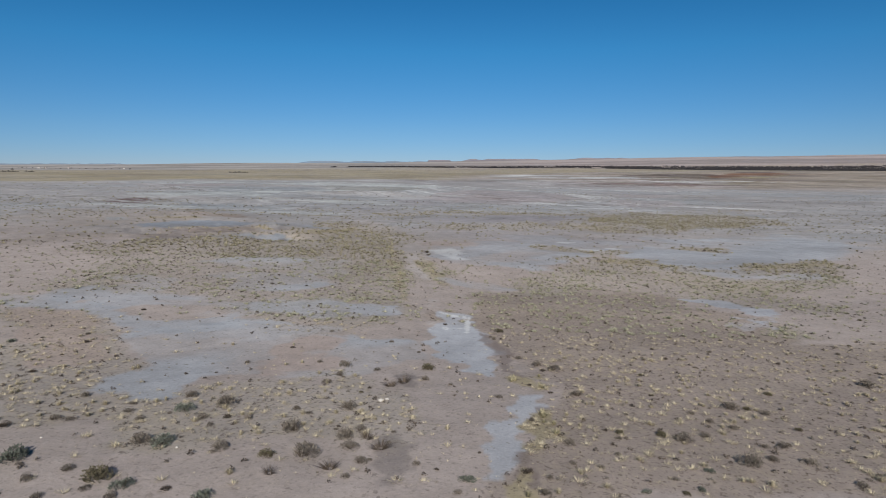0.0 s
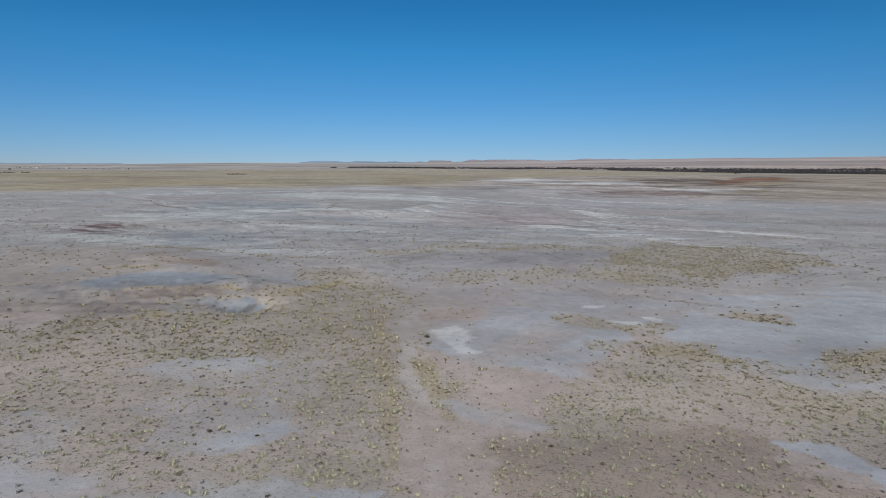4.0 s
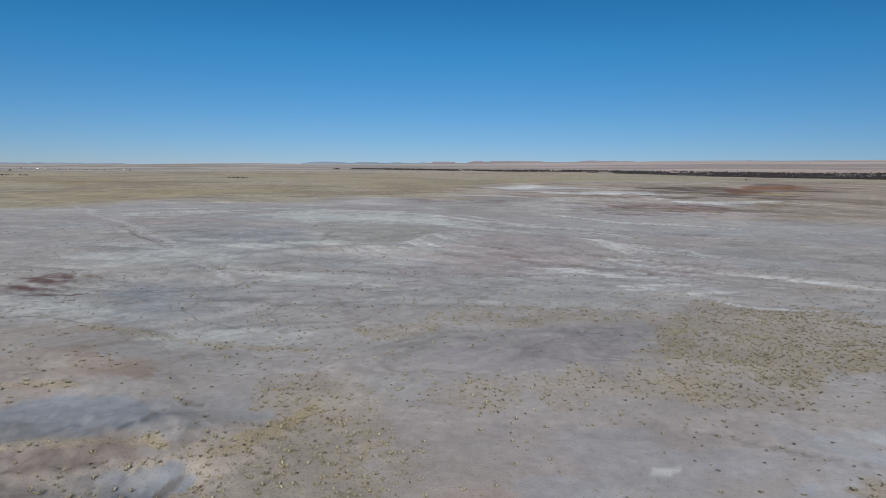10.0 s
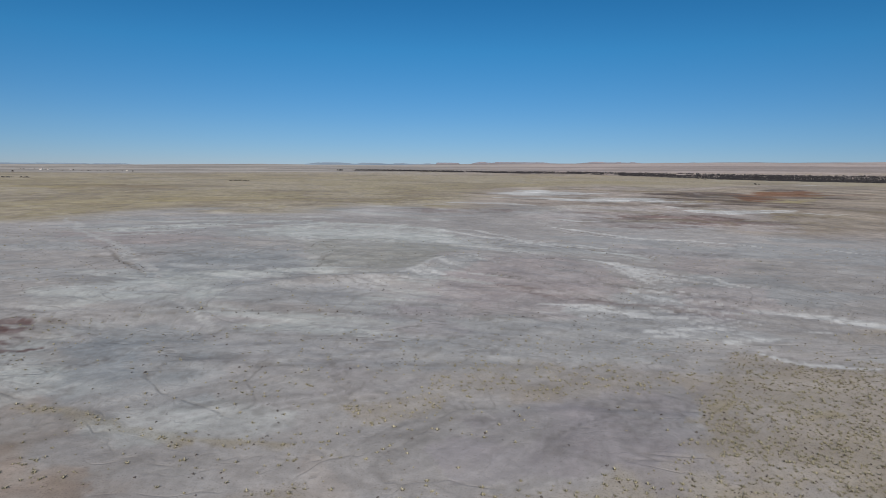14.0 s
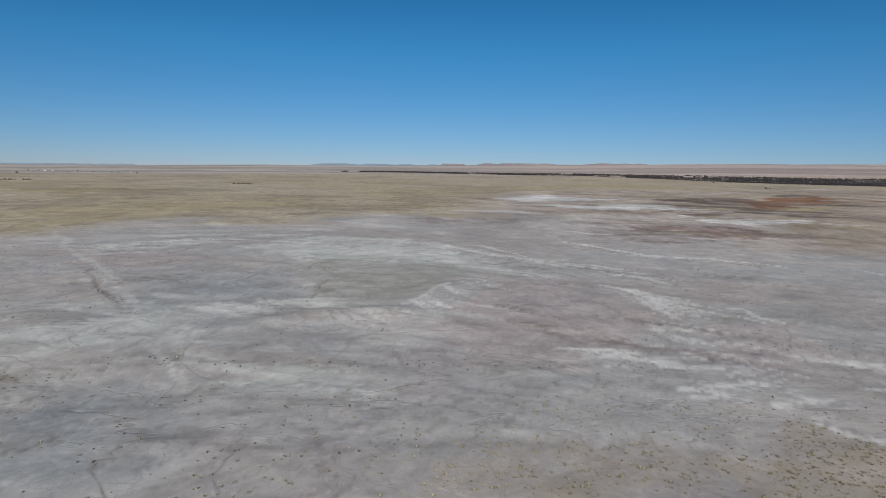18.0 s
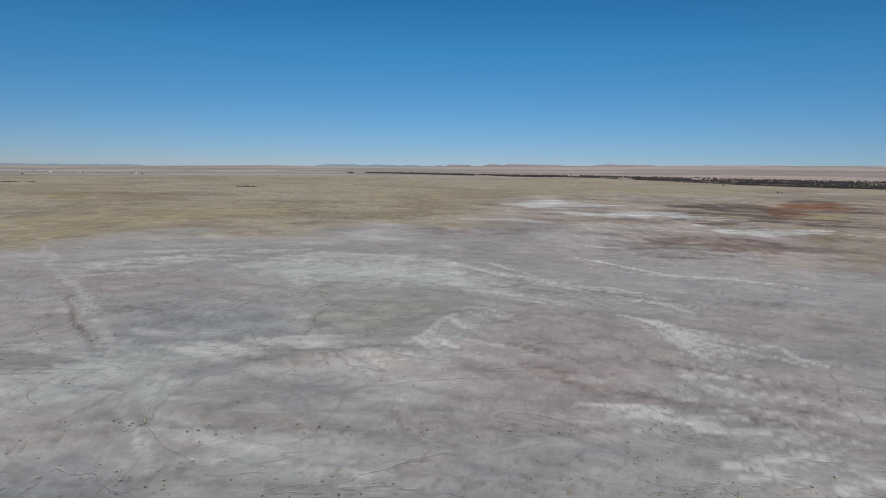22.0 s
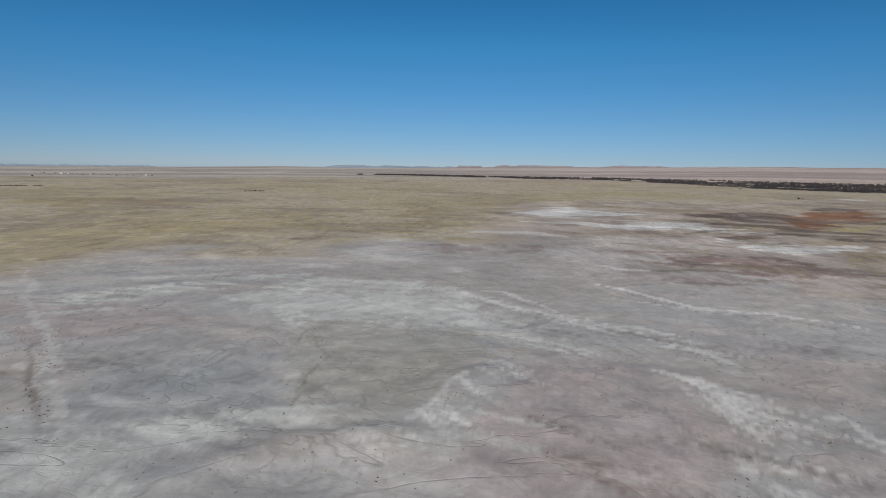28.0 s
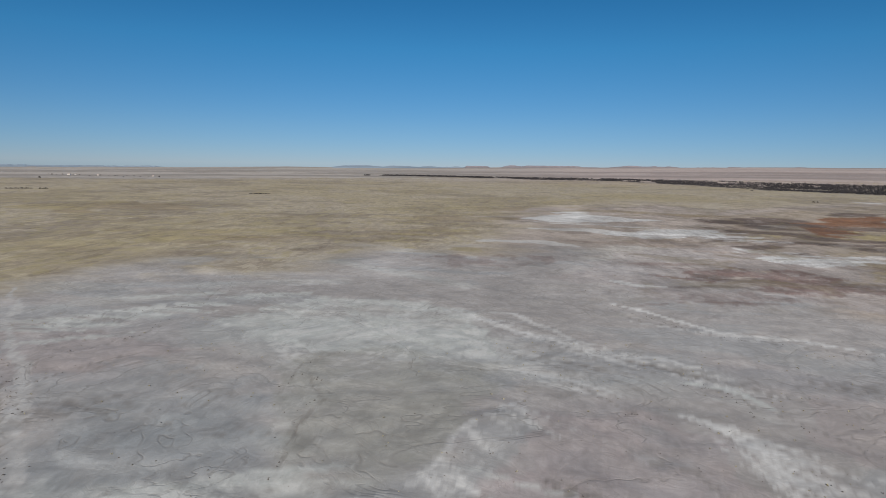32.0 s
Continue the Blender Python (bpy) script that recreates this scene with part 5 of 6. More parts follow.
def on_grid(values, x, y):
    """Read a value of the ground sheet at places in plan."""
    x, y = np.asarray(x, float), np.asarray(y, float)
    w = half_width(y)
    inner = (x / w + 1) / 2 * (INNER - 1) + OUTER
    outer = np.sqrt(np.clip((np.abs(x) - w) / (6000 - w), 0, 1)) * OUTER
    fu = np.where(np.abs(x) <= w, inner, np.where(x > 0, OUTER + INNER - 1 + outer, OUTER - outer))
    fu = np.clip(fu, 0, NX - 1.001)
    fv = np.clip(np.interp(y, gy, np.arange(NY)), 0, NY - 1.001)
    i, j = fu.astype(int), fv.astype(int)
    a, b = fu - i, fv - j
    g = values.reshape(NY, NX)
    return (g[j, i] * (1 - a) + g[j, i + 1] * a) * (1 - b) + (g[j + 1, i] * (1 - a) + g[j + 1, i + 1] * a) * b


def height(x, y):
    return float(on_grid(Z, np.array([x]), np.array([y]))[0])


# ---- mesas on the skyline ----
def skyline_form(name, label, mat, from_deg, to_deg, radius, base, top, step, seed):
    """A flat-topped landform along the skyline between two bearings (degrees right of +y)."""
    n = int((to_deg - from_deg) / step) + 1
    rows = []
    for k in range(n):
        u = k / (n - 1)
        a = radians(from_deg + (to_deg - from_deg) * u)
        rise = max(0.0, min(1.0, u / 0.10, (1 - u) / 0.14)) ** 0.8
        steps = float(fractal(np.array([k * step * 0.9]), np.array([seed * 1.7]), seed, 5)[0])
        rise = rise * (0.35 + 0.45 * round(steps * 5) / 5 + 0.5 * steps)
        h = base + (top - base) * rise
        profile = ((-140, base - 25), (-60, base + 0.3 * (h - base)), (-25, base + 0.6 * (h - base)), (-10, h - 1.0), (0, h), (120, h), (200, base - 30))
        rows.append([((radius + d) * math.sin(a), 80 + (radius + d) * math.cos(a), z) for d, z in profile])
    me = bpy.data.meshes.new(name)
    w = len(rows[0])
    me.from_pydata([p for r in rows for p in r], [], [(k * w + j, (k + 1) * w + j, (k + 1) * w + j + 1, k * w + j + 1) for k in range(n - 1) for j in range(w - 1)])
    me.materials.append(mat)
    return tagged(new(name, me), label, "mesa", kind="structure")


skyline_form("mesa", "low banded mesa on the far skyline", ROCK, 1.6, 12.0, 4640, 61.8, 88.8, 0.05, 3)
skyline_form("mesa", "small pointed butte on the far skyline", ROCK, -1.6, 1.0, 4600, 54, 78, 0.05, 9)
skyline_form("mesa", "long low mesa on the far skyline", ROCK, 11.0, 24.0, 4660, 74.7, 94.7, 0.08, 14)
skyline_form("mesa", "long low mesa on the far skyline", ROCK, 23.0, 37.0, 4660, 86.2, 101.2, 0.08, 17)
skyline_form("mesa", "small dark butte on the far skyline", ROCK, 20.8, 23.3, 4640, 81.5, 99.5, 0.05, 31)
skyline_form("mesa", "far haze-blue tableland on the skyline", HAZE_BLUE_ROCK, -13.5, 0.5, 4700, 50, 68, 0.08, 21)
skyline_form("mesa", "low haze-blue rise on the far skyline", HAZE_BLUE_ROCK, -42.0, -26.0, 4700, 20, 38, 0.1, 25)


# ---- plants ----
def mesh_from(name, verts, faces, mat):
    me = bpy.data.meshes.new(name)
    me.from_pydata(verts, [], faces)
    me.materials.append(mat)
    return me


def leaf_cloud(rng, count, size, radius, tall):
    """Many small pointed leaves and twigs in an uneven dome of the given radius and height."""
    verts, faces = [], []
    lobes = [(rng.uniform(-0.45, 0.45), rng.uniform(-0.45, 0.45), rng.uniform(0.45, 0.75)) for _ in range(6)]
    for k in range(count):
        lx, ly, lr = lobes[k % 6]
        a, e, q = rng.uniform(0, 2 * math.pi), math.asin(rng.uniform(0.0, 1.0)), rng.uniform(0.55, 1.0) ** 0.5
        d = Vector((math.cos(a) * math.cos(e), math.sin(a) * math.cos(e), math.sin(e)))
        p = Vector(((lx + d.x * lr * q) * radius * 0.85, (ly + d.y * lr * q) * radius * 0.85, 0.06 * tall + d.z * lr * q * tall * 1.35))
        out = (d + Vector((rng.uniform(-0.6, 0.6), rng.uniform(-0.6, 0.6), rng.uniform(0.1, 0.9)))).normalized()
        side = out.cross(Vector((rng.uniform(-1, 1), rng.uniform(-1, 1), rng.uniform(-1, 1)))).normalized()
        s = size * rng.uniform(0.6, 1.4)
        i = len(verts)
        verts += [p - side * s * 0.35, p + out * s * 0.6 - side * s * 0.1, p + out * s * 1.3, p + side * s * 0.35]
        faces += [(i, i + 1, i + 2), (i, i + 2, i + 3)]
    return verts, faces


def stem_fan(rng, count, radius, tall, thick):
    verts, faces = [], []
    for k in range(count):
        a, r = rng.uniform(0, 2 * math.pi), rng.uniform(0.3, 0.95) * radius
        tip = Vector((math.cos(a) * r, math.sin(a) * r, tall * rng.uniform(0.6, 1.0)))
        foot = Vector((math.cos(a) * 0.06, math.sin(a) * 0.06, -0.05))
        mid = foot.lerp(tip, 0.5) + Vector((0, 0, 0.1 * tall))
        i = len(verts)
        for p, w in ((foot, thick), (mid, thick * 0.6), (tip, thick * 0.2)):
            for j in range(3):
                b = a + 2 * math.pi * j / 3
                verts.append(p + Vector((math.cos(b) * w, math.sin(b) * w, 0)))
        for s in (0, 3):
            for j in range(3):
                q = (j + 1) % 3
                faces.append((i + s + j, i + s + q, i + s + 3 + q, i + s + 3 + j))
    return verts, faces


SHRUB_LABELS = {
    "sage": "rounded grey-green saltbush on bare pinkish soil", "olive": "rounded olive-brown desert shrub on bare soil",
    "grey": "dry grey-brown twiggy desert shrub on sandy soil", "dark": "small dark dried-out desert shrub on the soil",
}
SHRUB_KITS = {}
for kind in ("sage", "olive", "grey", "dark"):
    kits = []
    for v in range(3):
        rng = random.Random(kind + str(v))
        leaves = {"sage": 640, "olive": 620, "grey": 620, "dark": 380}[kind]
        size = {"sage": 0.06, "olive": 0.055, "grey": 0.05, "dark": 0.065}[kind]
        kits.append((mesh_from("branch_fan", *stem_fan(rng, 16, 0.42, 0.42, 0.018), STEM), mesh_from("foliage", *leaf_cloud(rng, leaves, size, 0.5, 0.42), LEAF[kind])))
    SHRUB_KITS[kind] = kits
shrub_rng = random.Random(77)


def plant(kind, *spots):
    """Shrubs of one kind, each at (x, y) with its width in metres."""
    for x, y, wide in spots:
        stems, foliage = shrub_rng.choice(SHRUB_KITS[kind])
        thing = new("shrub")
        thing.empty_display_size = 0.2
        tagged(thing, SHRUB_LABELS[kind], "shrub", "desert shrubs")
        tall = wide * shrub_rng.uniform(0.65, 0.92)
        thing.matrix_basis = pose(x, y, height(x, y) - 0.03, 0, 0, shrub_rng.uniform(0, 360)) @ Matrix.Diagonal((wide, wide * shrub_rng.uniform(0.8, 1.0), tall, 1))
        for name, me in (("branchwork", stems), ("foliage", foliage)):
            new(name, me).parent = thing


plant("sage", (-16.8, 22.6, 1.48), (-11.6, 20.8, 0.97), (-11.7, 24.3, 1.36), (1, 22, 0.80), (10.9, 23.4, 0.57), (7.7, 21.5, 0.52), (9.9, 21.8, 0.54), (-12.5, 28.4, 1.15), (-8.4, 20.1, 0.99), (-29, 39.9, 0.81))
plant("olive", (-12.7, 21.3, 1.45), (10.2, 27, 0.74), (8.3, 27.1, 0.62), (-0.8, 37.1, 1.16), (18.8, 33.8, 0.65), (-7.1, 23.6, 1.04), (9.2, 21.5, 0.48), (4.6, 48.5, 1.03))
plant("grey", (-17.8, 26.7, 0.87), (-17.1, 26.7, 0.79), (-18.2, 30, 0.72), (-12.8, 20.5, 0.65), (-11.6, 20, 0.70), (-12.8, 24.4, 1.45), (-14, 27, 0.69), (-15, 27.9, 0.72), (-13, 30.4, 0.95), (-10.8, 29.4, 1.48), (-9.1, 27.6, 0.66), (-9.3, 24.1, 1.14), (-9.4, 23.7, 0.48), (-11.3, 27.4, 0.77), (-14.2, 21.8, 0.72), (-15.2, 21, 0.66), (-14, 19.8, 0.68), (-16.2, 22.1, 0.41), (-10.6, 26.6, 0.47), (-12.1, 36.8, 0.54))
plant("grey", (-6.7, 26.3, 1.35), (-5.7, 23.7, 1.65), (-4.2, 25.7, 1.19), (-3.7, 26.6, 0.72), (-3.9, 24.6, 1.09), (-4.7, 29.3, 1.15), (-7.2, 29, 0.67), (-6.5, 28.5, 0.54), (-6.1, 36.9, 1.11), (-7.8, 37.5, 0.53), (-6.5, 33.4, 0.82), (-6.1, 34.9, 0.64), (-1, 34.7, 0.82), (0.5, 33.9, 0.47), (3.1, 31.8, 0.69), (5.2, 40.3, 0.61), (6.2, 38.6, 0.96), (7.1, 37.6, 1.23), (7.5, 32.5, 1.03), (5.6, 25.7, 0.85))
plant("grey", (-2.2, 26.4, 0.38), (0.6, 21, 0.50), (-1, 23.2, 0.49), (-3.3, 23.2, 0.79), (4.2, 22.4, 0.48), (5.4, 23.7, 0.45), (3.8, 21.1, 0.69), (-4, 36.3, 0.57), (-3.7, 43.3, 0.59), (15.3, 31, 1.25), (16.9, 30.4, 0.79), (11, 26.5, 1.24), (12.3, 27, 0.69), (13.3, 29, 0.68), (12.9, 30.1, 0.57), (13, 24.3, 1.42), (14.1, 24.6, 0.72), (15.4, 26.1, 0.82), (14.5, 26, 0.64), (26.3, 36.3, 1.21), (15.6, 24.4, 1.02), (17.8, 23.2, 0.85), (16.5, 22.4, 0.66), (9.2, 22.6, 0.45))
plant("grey", (6.5, 23.4, 0.50))
plant("dark", (-19.4, 25.7, 0.74), (-9.9, 20.6, 0.54), (5.1, 34.2, 0.40), (6.1, 32.9, 0.45), (5.4, 28.2, 0.34), (1.6, 24.5, 0.28), (3.4, 22.8, 0.63), (-0.2, 22.8, 0.34), (-13.3, 34.6, 0.30), (-24.9, 49.7, 0.55), (5.9, 55, 0.42), (-19.5, 58.2, 0.48), (-2.1, 87.2, 0.66), (15.4, 43.4, 0.42), (19.7, 48.6, 0.41), (33.6, 83.5, 0.57), (-24.2, 40.3, 0.48), (-14.9, 34.2, 0.34), (-10.2, 40.5, 0.50))
plant("dark", (-2.3, 89.8, 0.90))

for k, (x, y, wide, turn) in enumerate(((-2.6, 24.6, 1.0, 20), (-3.3, 25.6, 0.8, 130), (-2.2, 34.0, 1.1, 75), (-2.9, 33.2, 0.9, 10), (-4.4, 22.6, 0.9, 200), (-6.6, 22.0, 0.7, 300))):
    rng = random.Random(60 + k)
    sticks = tagged(new("dead_brush", mesh_from("dead_brush", *stem_fan(rng, 130, 0.55, 0.22, 0.006), STEM)), "flattened heap of dead grey-brown brush on dark soil", "brush", "dead brush")
    sticks.matrix_basis = pose(x, y, height(x, y), 0, 0, turn) @ Matrix.Diagonal((1.6 * wide, 1.2 * wide, 1.5 * wide, 1))

# Further single shrubs over the near flat, thinning out with distance.
scatter = random.Random(5)
made = 0
while made < 110:
    y = scatter.uniform(20, 75)
    x = scatter.uniform(-0.75 * y - 4, 0.75 * y + 4)
    cover = float(on_grid(soil[:, 3].copy(), np.array([x]), np.array([y]))[0])
    if scatter.random() < 0.15 + cover * 0.8:
        plant(scatter.choice(("grey", "grey", "dark", "olive")), (x, y, scatter.uniform(0.28, 0.62)))
        made += 1


def scatter_places(seed, count, y0, y1, spread_x, keep):
    """Random places in plan between y0 and y1 that the chance keep(x, y) lets stand."""
    g = np.random.default_rng(seed)
    y = np.sqrt(g.uniform(y0 ** 2, y1 ** 2, count))
    x = g.uniform(-1, 1, count) * (spread_x * y + 14)
    ok = g.uniform(0, 1, count) < keep(x, y)
    return x[ok], y[ok], g


def stuff(name, label, category, verts, faces, mat):
    me = bpy.data.meshes.new(name)
    n, k = len(verts), len(faces)
    me.vertices.add(n)
    me.vertices.foreach_set("co", np.asarray(verts, np.float32).ravel())
    me.loops.add(k * 3)
    me.loops.foreach_set("vertex_index", np.asarray(faces, np.int32).ravel())
    me.polygons.add(k)
    me.polygons.foreach_set("loop_start", np.arange(0, k * 3, 3, dtype=np.int32))
    me.update(calc_edges=True)
    me.materials.append(mat)
    return tagged(new(name, me), label, category, kind="stuff")


def blades(x, y, g, count, tall, wide, lean):
    """Tufts of spreading blades: thin three-cornered blades leaning outward from each foot."""
    n = len(x)
    z = on_grid(Z, x, y) - 0.03
    size = g.uniform(0.6, 1.4, n) ** 1.2
    a = g.uniform(0, 2 * np.pi, (n, count))
    r = g.uniform(0.3, 1.0, (n, count)) * lean * size[:, None]
    h = g.uniform(0.6, 1.1, (n, count)) * tall * size[:, None] * (1.1 - 0.5 * r / (lean * size[:, None] + 1e-6))
    w = wide * size[:, None] * g.uniform(0.7, 1.3, (n, count))
    foot = 0.25 * r
    cx, cy = x[:, None] + np.cos(a) * foot, y[:, None] + np.sin(a) * foot
    p0 = np.stack([cx - np.sin(a) * w, cy + np.cos(a) * w, np.broadcast_to(z[:, None], a.shape)], -1)
    p1 = np.stack([cx + np.sin(a) * w, cy - np.cos(a) * w, np.broadcast_to(z[:, None], a.shape)], -1)
    tip = np.stack([x[:, None] + np.cos(a) * r * 1.15, y[:, None] + np.sin(a) * r * 1.15, z[:, None] + h], -1)
    verts = np.stack([p0, p1, tip], 2).reshape(-1, 3)
    faces = np.arange(n * count * 3).reshape(-1, 3)
    return verts, faces


COVER = np.clip(soil[:, 3], 0, 1)


def grass_chance(x, y):
    c = on_grid(COVER, x, y)
    clump = fractal(x / 5, y / 5, 601, 3)
    return np.clip(c ** 1.3 * (0.25 + 1.3 * clump), 0, 1)


TUFT_KITS = []
for k in range(4):
    tuft_g = np.random.default_rng(700 + k)
    n = 300
    a, r = tuft_g.uniform(0, 2 * np.pi, n), tuft_g.uniform(0.15, 1.0, n) * 0.5
    v, f = [], []
    for q in range(n):
        d, s = np.array((math.cos(a[q]), math.sin(a[q]), 0)), np.array((-math.sin(a[q]), math.cos(a[q]), 0))
        tall = tuft_g.uniform(0.55, 1.0) * (1.1 - 0.9 * r[q])
        i = len(v)
        v += [d * r[q] * 0.3 - s * 0.0045, d * r[q] * 0.3 + s * 0.0045, d * r[q] * 0.7 - s * 0.004 + (0, 0, tall * 0.7), d * r[q] * 0.7 + s * 0.004 + (0, 0, tall * 0.7), d * r[q] * 1.15 + (0, 0, tall)]
        f += [(i, i + 1, i + 3, i + 2), (i + 2, i + 3, i + 4)]
    TUFT_KITS.append([mesh_from("grass_tuft", v, f, m) for m in (STRAW, GOLD)])
x, y, g = scatter_places(21, 1500, 16, 42, 0.78, lambda x, y: 0.9 * grass_chance(x, y))
for k in range(min(270, len(x))):
    gold = float(on_grid(golden, x[k:k + 1], y[k:k + 1])[0]) > 0.4
    tuft = new("grass_tuft", TUFT_KITS[k % 4][1 if gold else 0])
    wide = g.uniform(0.35, 0.62)
    tuft.matrix_basis = pose(x[k], y[k], height(x[k], y[k]) - 0.02, 0, 0, g.uniform(0, 360)) @ Matrix.Diagonal((wide, wide, g.uniform(0.17, 0.30), 1))
    tagged(tuft, "thick golden tuft of dry grass beside the track" if gold else "tan tuft of dry bunchgrass on bare soil", "grass tuft", "bunchgrass tufts")

x, y, g = scatter_places(1, 13000, 6, 48, 0.90, lambda x, y: 0.9 * grass_chance(x, y))
stuff("grass_tufts", "scattered tan tufts of dry bunchgrass", "grass", *blades(x, y, g, 46, 0.16, 0.009, 0.27), STRAW)
x, y, g = scatter_places(9, 18000, 48, 80, 0.90, lambda x, y: 0.9 * grass_chance(x, y))
stuff("grass_tufts", "scattered olive-tan tufts of dry bunchgrass", "grass", *blades(x, y, g, 34, 0.21, 0.019, 0.33), WITHERED)
x, y, g = scatter_places(2, 70000, 78, 210, 0.85, lambda x, y: 0.8 * grass_chance(x, y))
stuff("grass_tufts", "scattered tan tufts of dry bunchgrass", "grass", *blades(x, y, g, 20, 0.30, 0.045, 0.36), HAY)
x, y, g = scatter_places(3, 36000, 210, 420, 0.85, lambda x, y: 0.5 * grass_chance(x, y))
stuff("grass_tufts", "distant tan tufts of dry bunchgrass", "grass", *blades(x, y, g, 8, 0.4, 0.11, 0.40), HAY)

x, y, g = scatter_places(8, 34000, 13, 80, 0.85, lambda x, y: 0.12 + 0.5 * on_grid(COVER, x, y) * ease(0.35, 0.6, fractal(x / 3, y / 3, 611, 3)))
stuff("grass_stubble", "short broken stubble of dry grass", "grass", *blades(x, y, g, 12, 0.09, 0.006, 0.11), STRAW)


def gold_chance(x, y):
    c = on_grid(GOLDEN, x, y)
    return np.clip(c, 0, 1)


GOLDEN = golden * ease(0.5, 0.9, COVER)
x, y, g = scatter_places(4, 60000, 16, 170, 0.80, lambda x, y: 0.35 * gold_chance(x, y))
stuff("golden_grass", "golden dry grass in thick clumps", "grass", *blades(x, y, g, 22, 0.34, 0.022, 0.22), GOLD)


def dwarf_shrubs(x, y, g, leaves, wide):
    n = len(x)
    z = on_grid(Z, x, y) - 0.02
    s = wide * g.uniform(0.55, 1.5, n)[:, None]
    a = g.uniform(0, 2 * np.pi, (n, leaves))
    e = np.arcsin(g.uniform(0.0, 1.0, (n, leaves)))
    q = g.uniform(0.5, 1.0, (n, leaves))
    p = np.stack([np.cos(a) * np.cos(e) * q * 0.5, np.sin(a) * np.cos(e) * q * 0.5, np.sin(e) * q * 0.62], -1) * s[..., None]
    p += np.stack([x, y, z], -1)[:, None, :]
    d = g.normal(0, 1, (n, leaves, 3))
    d /= np.linalg.norm(d, axis=-1, keepdims=True)
    f = g.normal(0, 1, (n, leaves, 3))
    f /= np.linalg.norm(f, axis=-1, keepdims=True)
    k = 0.17 * s[..., None]
    verts = np.stack([p - d * k, p + d * k, p + f * k * 1.6], 2).reshape(-1, 3)
    return verts, np.arange(n * leaves * 3).reshape(-1, 3)


x, y, g = scatter_places(6, 24000, 12, 90, 0.8, lambda x, y: 0.05 + 0.6 * on_grid(COVER, x, y))
stuff("small_shrubs", "small dark dry shrubs dotted over the flat", "shrub", *dwarf_shrubs(x[::2], y[::2], g, 20, 0.19), LEAF["grey"])
stuff("small_shrubs", "small black-brown withered shrubs dotted over the flat", "shrub", *dwarf_shrubs(x[1::2], y[1::2], g, 18, 0.23), LEAF["dark"])
# Dark dwarf shrubs, added more thickly in grass as the tufts' shaded sides.
x, y, g = scatter_places(7, 20000, 80, 330, 0.85, lambda x, y: (0.02 + 0.95 * on_grid(COVER, x, y)) * ease(0.35, 0.6, fractal(x / 30, y / 20, 900, 3)))
stuff("small_shrubs", "small dark dry shrubs dotted over the flat", "shrub", *dwarf_shrubs(x, y, g, 18, 0.34), LEAF["dark"])
wash_rng = np.random.default_rng(12)
wx, wy = [], []
for points in WASHES:
    for a, b in zip(points, points[1:]):
        run = math.dist(a, b)
        for k in range(int(run / 1.3)):
            s = wash_rng.uniform()
            if wash_rng.uniform() < 0.36:
                wx.append(a[0] + (b[0] - a[0]) * s + wash_rng.normal(0, 1.2))
                wy.append(a[1] + (b[1] - a[1]) * s + wash_rng.normal(0, 1.2))
wx, wy = np.array(wx), np.array(wy)
mx, my = meander(wx, wy)
wx, wy = wx - mx, wy - my
stuff("wash_shrubs", "dark low shrubs along the dry washes", "shrub", *dwarf_shrubs(np.array(wx), np.array(wy), wash_rng, 18, 0.42), LEAF["dark"])

# ---- trees and far things ----
def tree_parts(rng, tall):
    trunk_v, trunk_f = stem_fan(rng, 5, 0.16 * tall, tall * 0.75, 0.03 * tall)
    verts, faces = leaf_cloud(rng, 130, 0.13 * tall, 0.5 * tall, 0.75 * tall)
    return mesh_from("trunk", trunk_v, trunk_f, BARK), mesh_from("crown", verts, faces, TREE)


TREE_KITS = [tree_parts(random.Random(300 + k), 1.0) for k in range(3)]
tree_rng = random.Random(8)


def tree(x, y, tall, label):
    thing = tagged(new("tree"), label, "tree", "far trees")
    trunk, crown = tree_rng.choice(TREE_KITS)
    thing.matrix_basis = pose(x, y, height(x, y) - 0.1, 0, 0, tree_rng.uniform(0, 360)) @ Matrix.Diagonal((tall * 1.2, tall * 1.2, tall, 1))
    for name, me in (("trunk", trunk), ("crown", crown)):
        new(name, me).parent = thing


for k in range(11):
    tree(-534 + 3.7 * k + tree_rng.uniform(-1.5, 1.5), 1544 + 1.5 * k, tree_rng.uniform(3.0, 4.6), "low dark juniper in a row on the plain")
for k in range(20):
    tree(-1150 + 3.6 * k + 14 * (k > 14) + tree_rng.uniform(-1, 1), 1570 + 1.8 * k, tree_rng.uniform(3, 5), "low dark juniper in a broken row on the plain")
for x, y, tall in ((-1670, 2386, 9), (690, 1471, 5), (702, 1478, 3.5), (852, 2143, 7), (-1500, 2650, 5), (-1560, 2690, 6), (-1640, 2640, 5), (-1820, 2660, 6)):
    tree(x, y, tall, "lone dark tree on the grass plain")

for k in range(16):
    tree(-1860 + 32 * k + tree_rng.uniform(-12, 12), 2690 + 3 * k + tree_rng.uniform(-25, 25), tree_rng.uniform(3, 6), "dark tree near the far ranch houses")

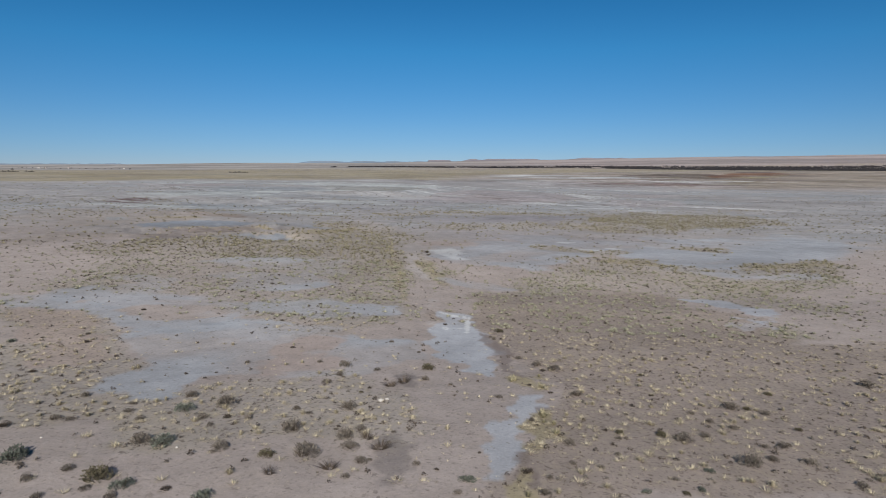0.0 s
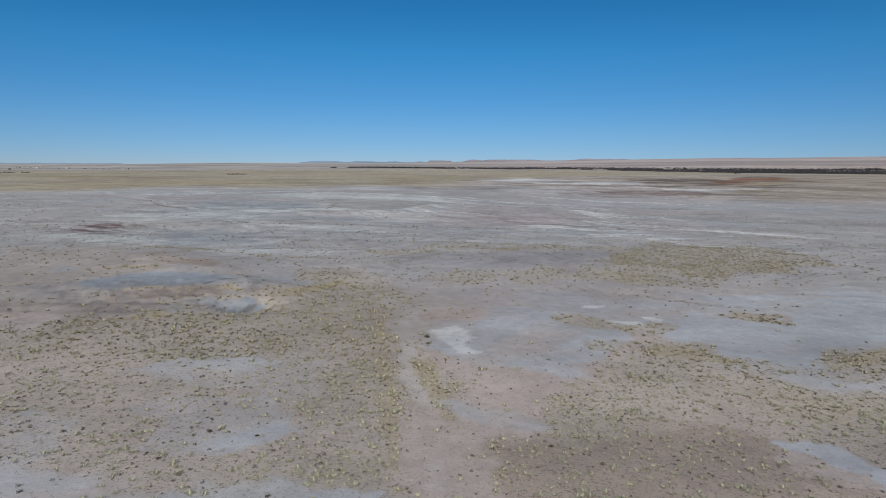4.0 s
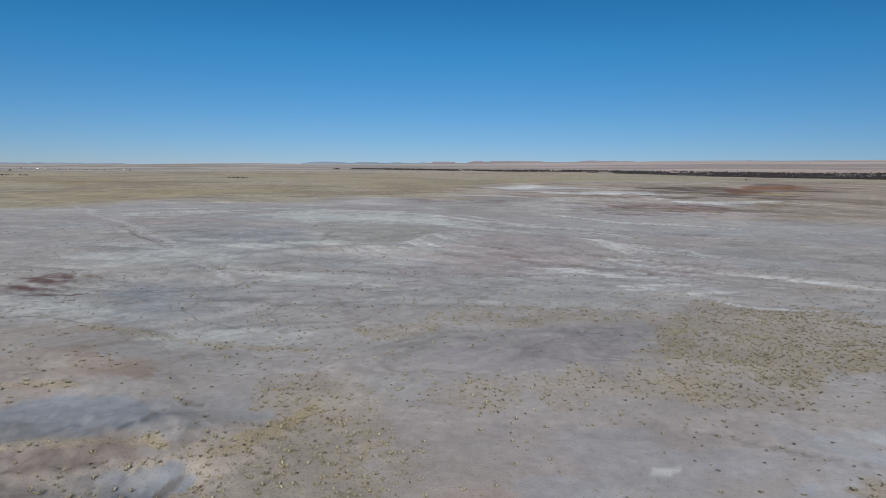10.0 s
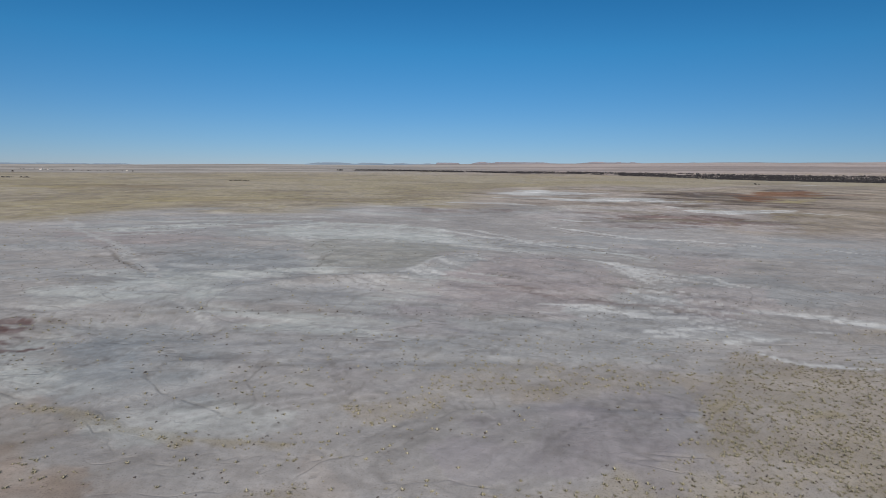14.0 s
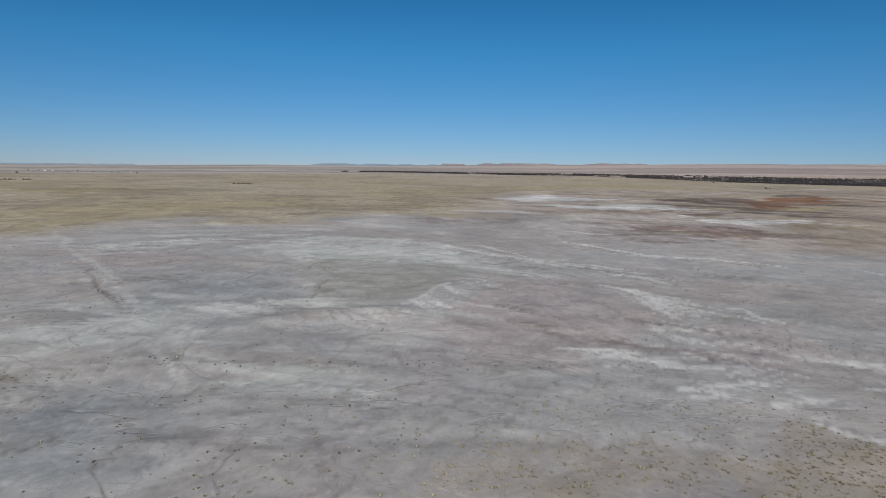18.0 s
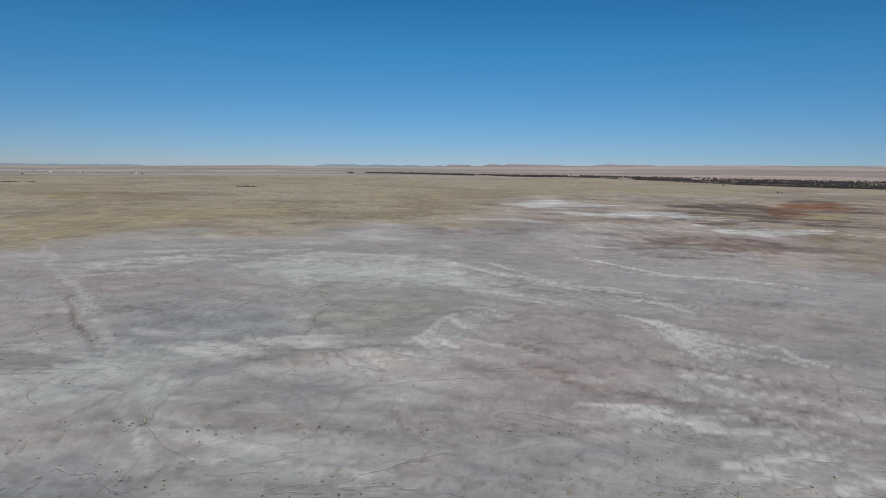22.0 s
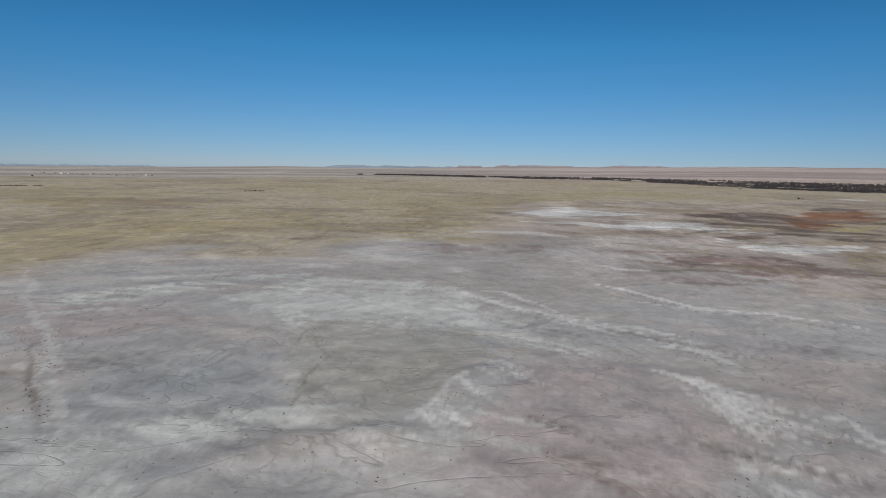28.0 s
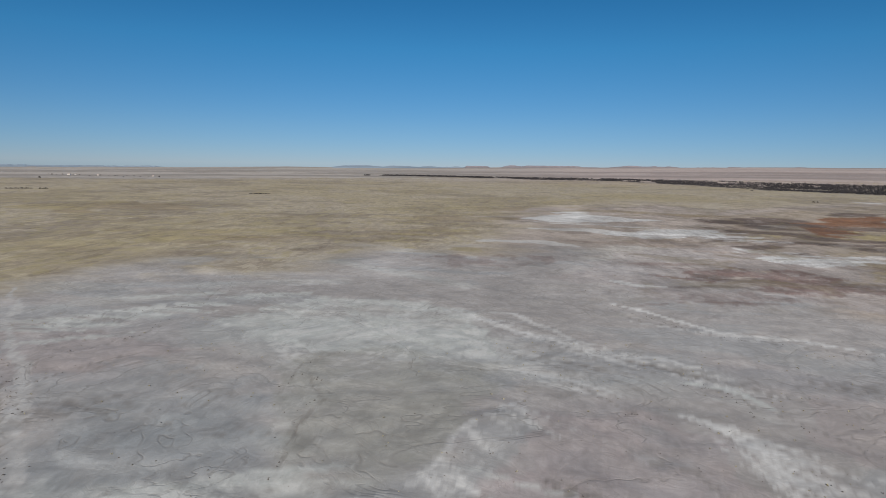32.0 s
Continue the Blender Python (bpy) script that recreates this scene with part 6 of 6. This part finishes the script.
# The belt of trees along the far stream bed.
g = np.random.default_rng(41)
n = 12000
stations = (0.0, 0.30, 0.52, 0.66, 0.74, 1.0, 1.25)
u = g.uniform(0, 1.25, n) ** 0.85
depth = g.uniform(0, 1, n)
fx, fy = np.interp(u, stations, (-600, 143, 632, 860, 945, 1196, 1560)), np.interp(u, stations, (3300, 3150, 2915, 2620, 2260, 2024, 1700))
rx, ry = np.interp(u, stations, (-590, 150, 670, 1000, 1197, 1566, 2000)), np.interp(u, stations, (3330, 3270, 3085, 2940, 2815, 2607, 2350))
bx, by = fx + (rx - fx) * depth + g.normal(0, 8, n), fy + (ry - fy) * depth + g.normal(0, 8, n)
gap = fractal(bx / 60, by / 110, 71, 4)
ok = gap > 0.42 - 0.10 * u
bx, by = bx[ok], by[ok]
stuff("tree_belt", "dark belt of trees along the far stream bed", "trees", *dwarf_shrubs(bx, by, g, 16, 7.0), TREE)


def box(x0, y0, z0, x1, y1, z1):
    v = [(x, y, z) for z in (z0, z1) for x, y in ((x0, y0), (x1, y0), (x1, y1), (x0, y1))]
    return v, [(3, 2, 1, 0), (4, 5, 6, 7), (0, 1, 5, 4), (1, 2, 6, 5), (2, 3, 7, 6), (3, 0, 4, 7)]


def house(x, y, wide, deep, turn):
    thing = tagged(new("house"), "small white ranch house far out on the plain", "house", "ranch houses")
    thing.matrix_basis = pose(x, y, height(x, y) - 0.2, 0, 0, turn)
    def piece(name, data, mat):
        ob = new(name, mesh_from(name, *data, mat))
        ob.parent = thing
        return ob
    w, d = wide / 2, deep / 2
    piece("wall", box(-w, -d, 0, w, d, 3.2), WHITEWASH)
    roof = [(-w - 0.5, -d - 0.5, 3.1), (w + 0.5, -d - 0.5, 3.1), (w + 0.5, d + 0.5, 3.1), (-w - 0.5, d + 0.5, 3.1), (-w - 0.5, 0, 5.4), (w + 0.5, 0, 5.4)]
    piece("roof", (roof, [(0, 1, 5, 4), (2, 3, 4, 5), (0, 4, 3), (1, 2, 5), (3, 2, 1, 0)]), ROOFING)
    piece("door", box(-0.5, -d - 0.06, 0.2, 0.5, -d + 0.02, 2.3), WOOD)
    for s in (-0.6, 0.6):
        piece("window", box(s * w - 0.7, -d - 0.05, 1.1, s * w + 0.7, -d + 0.02, 2.3), PANE)


for x, y, wide, deep, turn in ((-1770, 2698, 11, 7, 10), (-1745, 2705, 7, 6, -20), (-1650, 2712, 7, 5, 5), (-1430, 2760, 7, 5, 15)):
    house(x, y, wide, deep, turn)

# Pale stones beside the track.
for k, (x, y, s) in enumerate(((-3.2, 30.6, 0.3), (-2.9, 30.9, 0.22), (-11.0, 24.0, 0.12), (-17.0, 24.6, 0.12))):
    rng = random.Random(900 + k)
    bm = bmesh.new()
    bmesh.ops.create_icosphere(bm, subdivisions=2, radius=s / 2)
    for v in bm.verts:
        v.co *= rng.uniform(0.85, 1.15)
        v.co.z *= 0.6
    me = bpy.data.meshes.new("stone")
    bm.to_mesh(me)
    bm.free()
    me.materials.append(STONE)
    stone = tagged(new("stone", me), "small pale weathered stone on the bare soil", "stone", "pale stones")
    stone.location = (x, y, height(x, y) + s * 0.15)
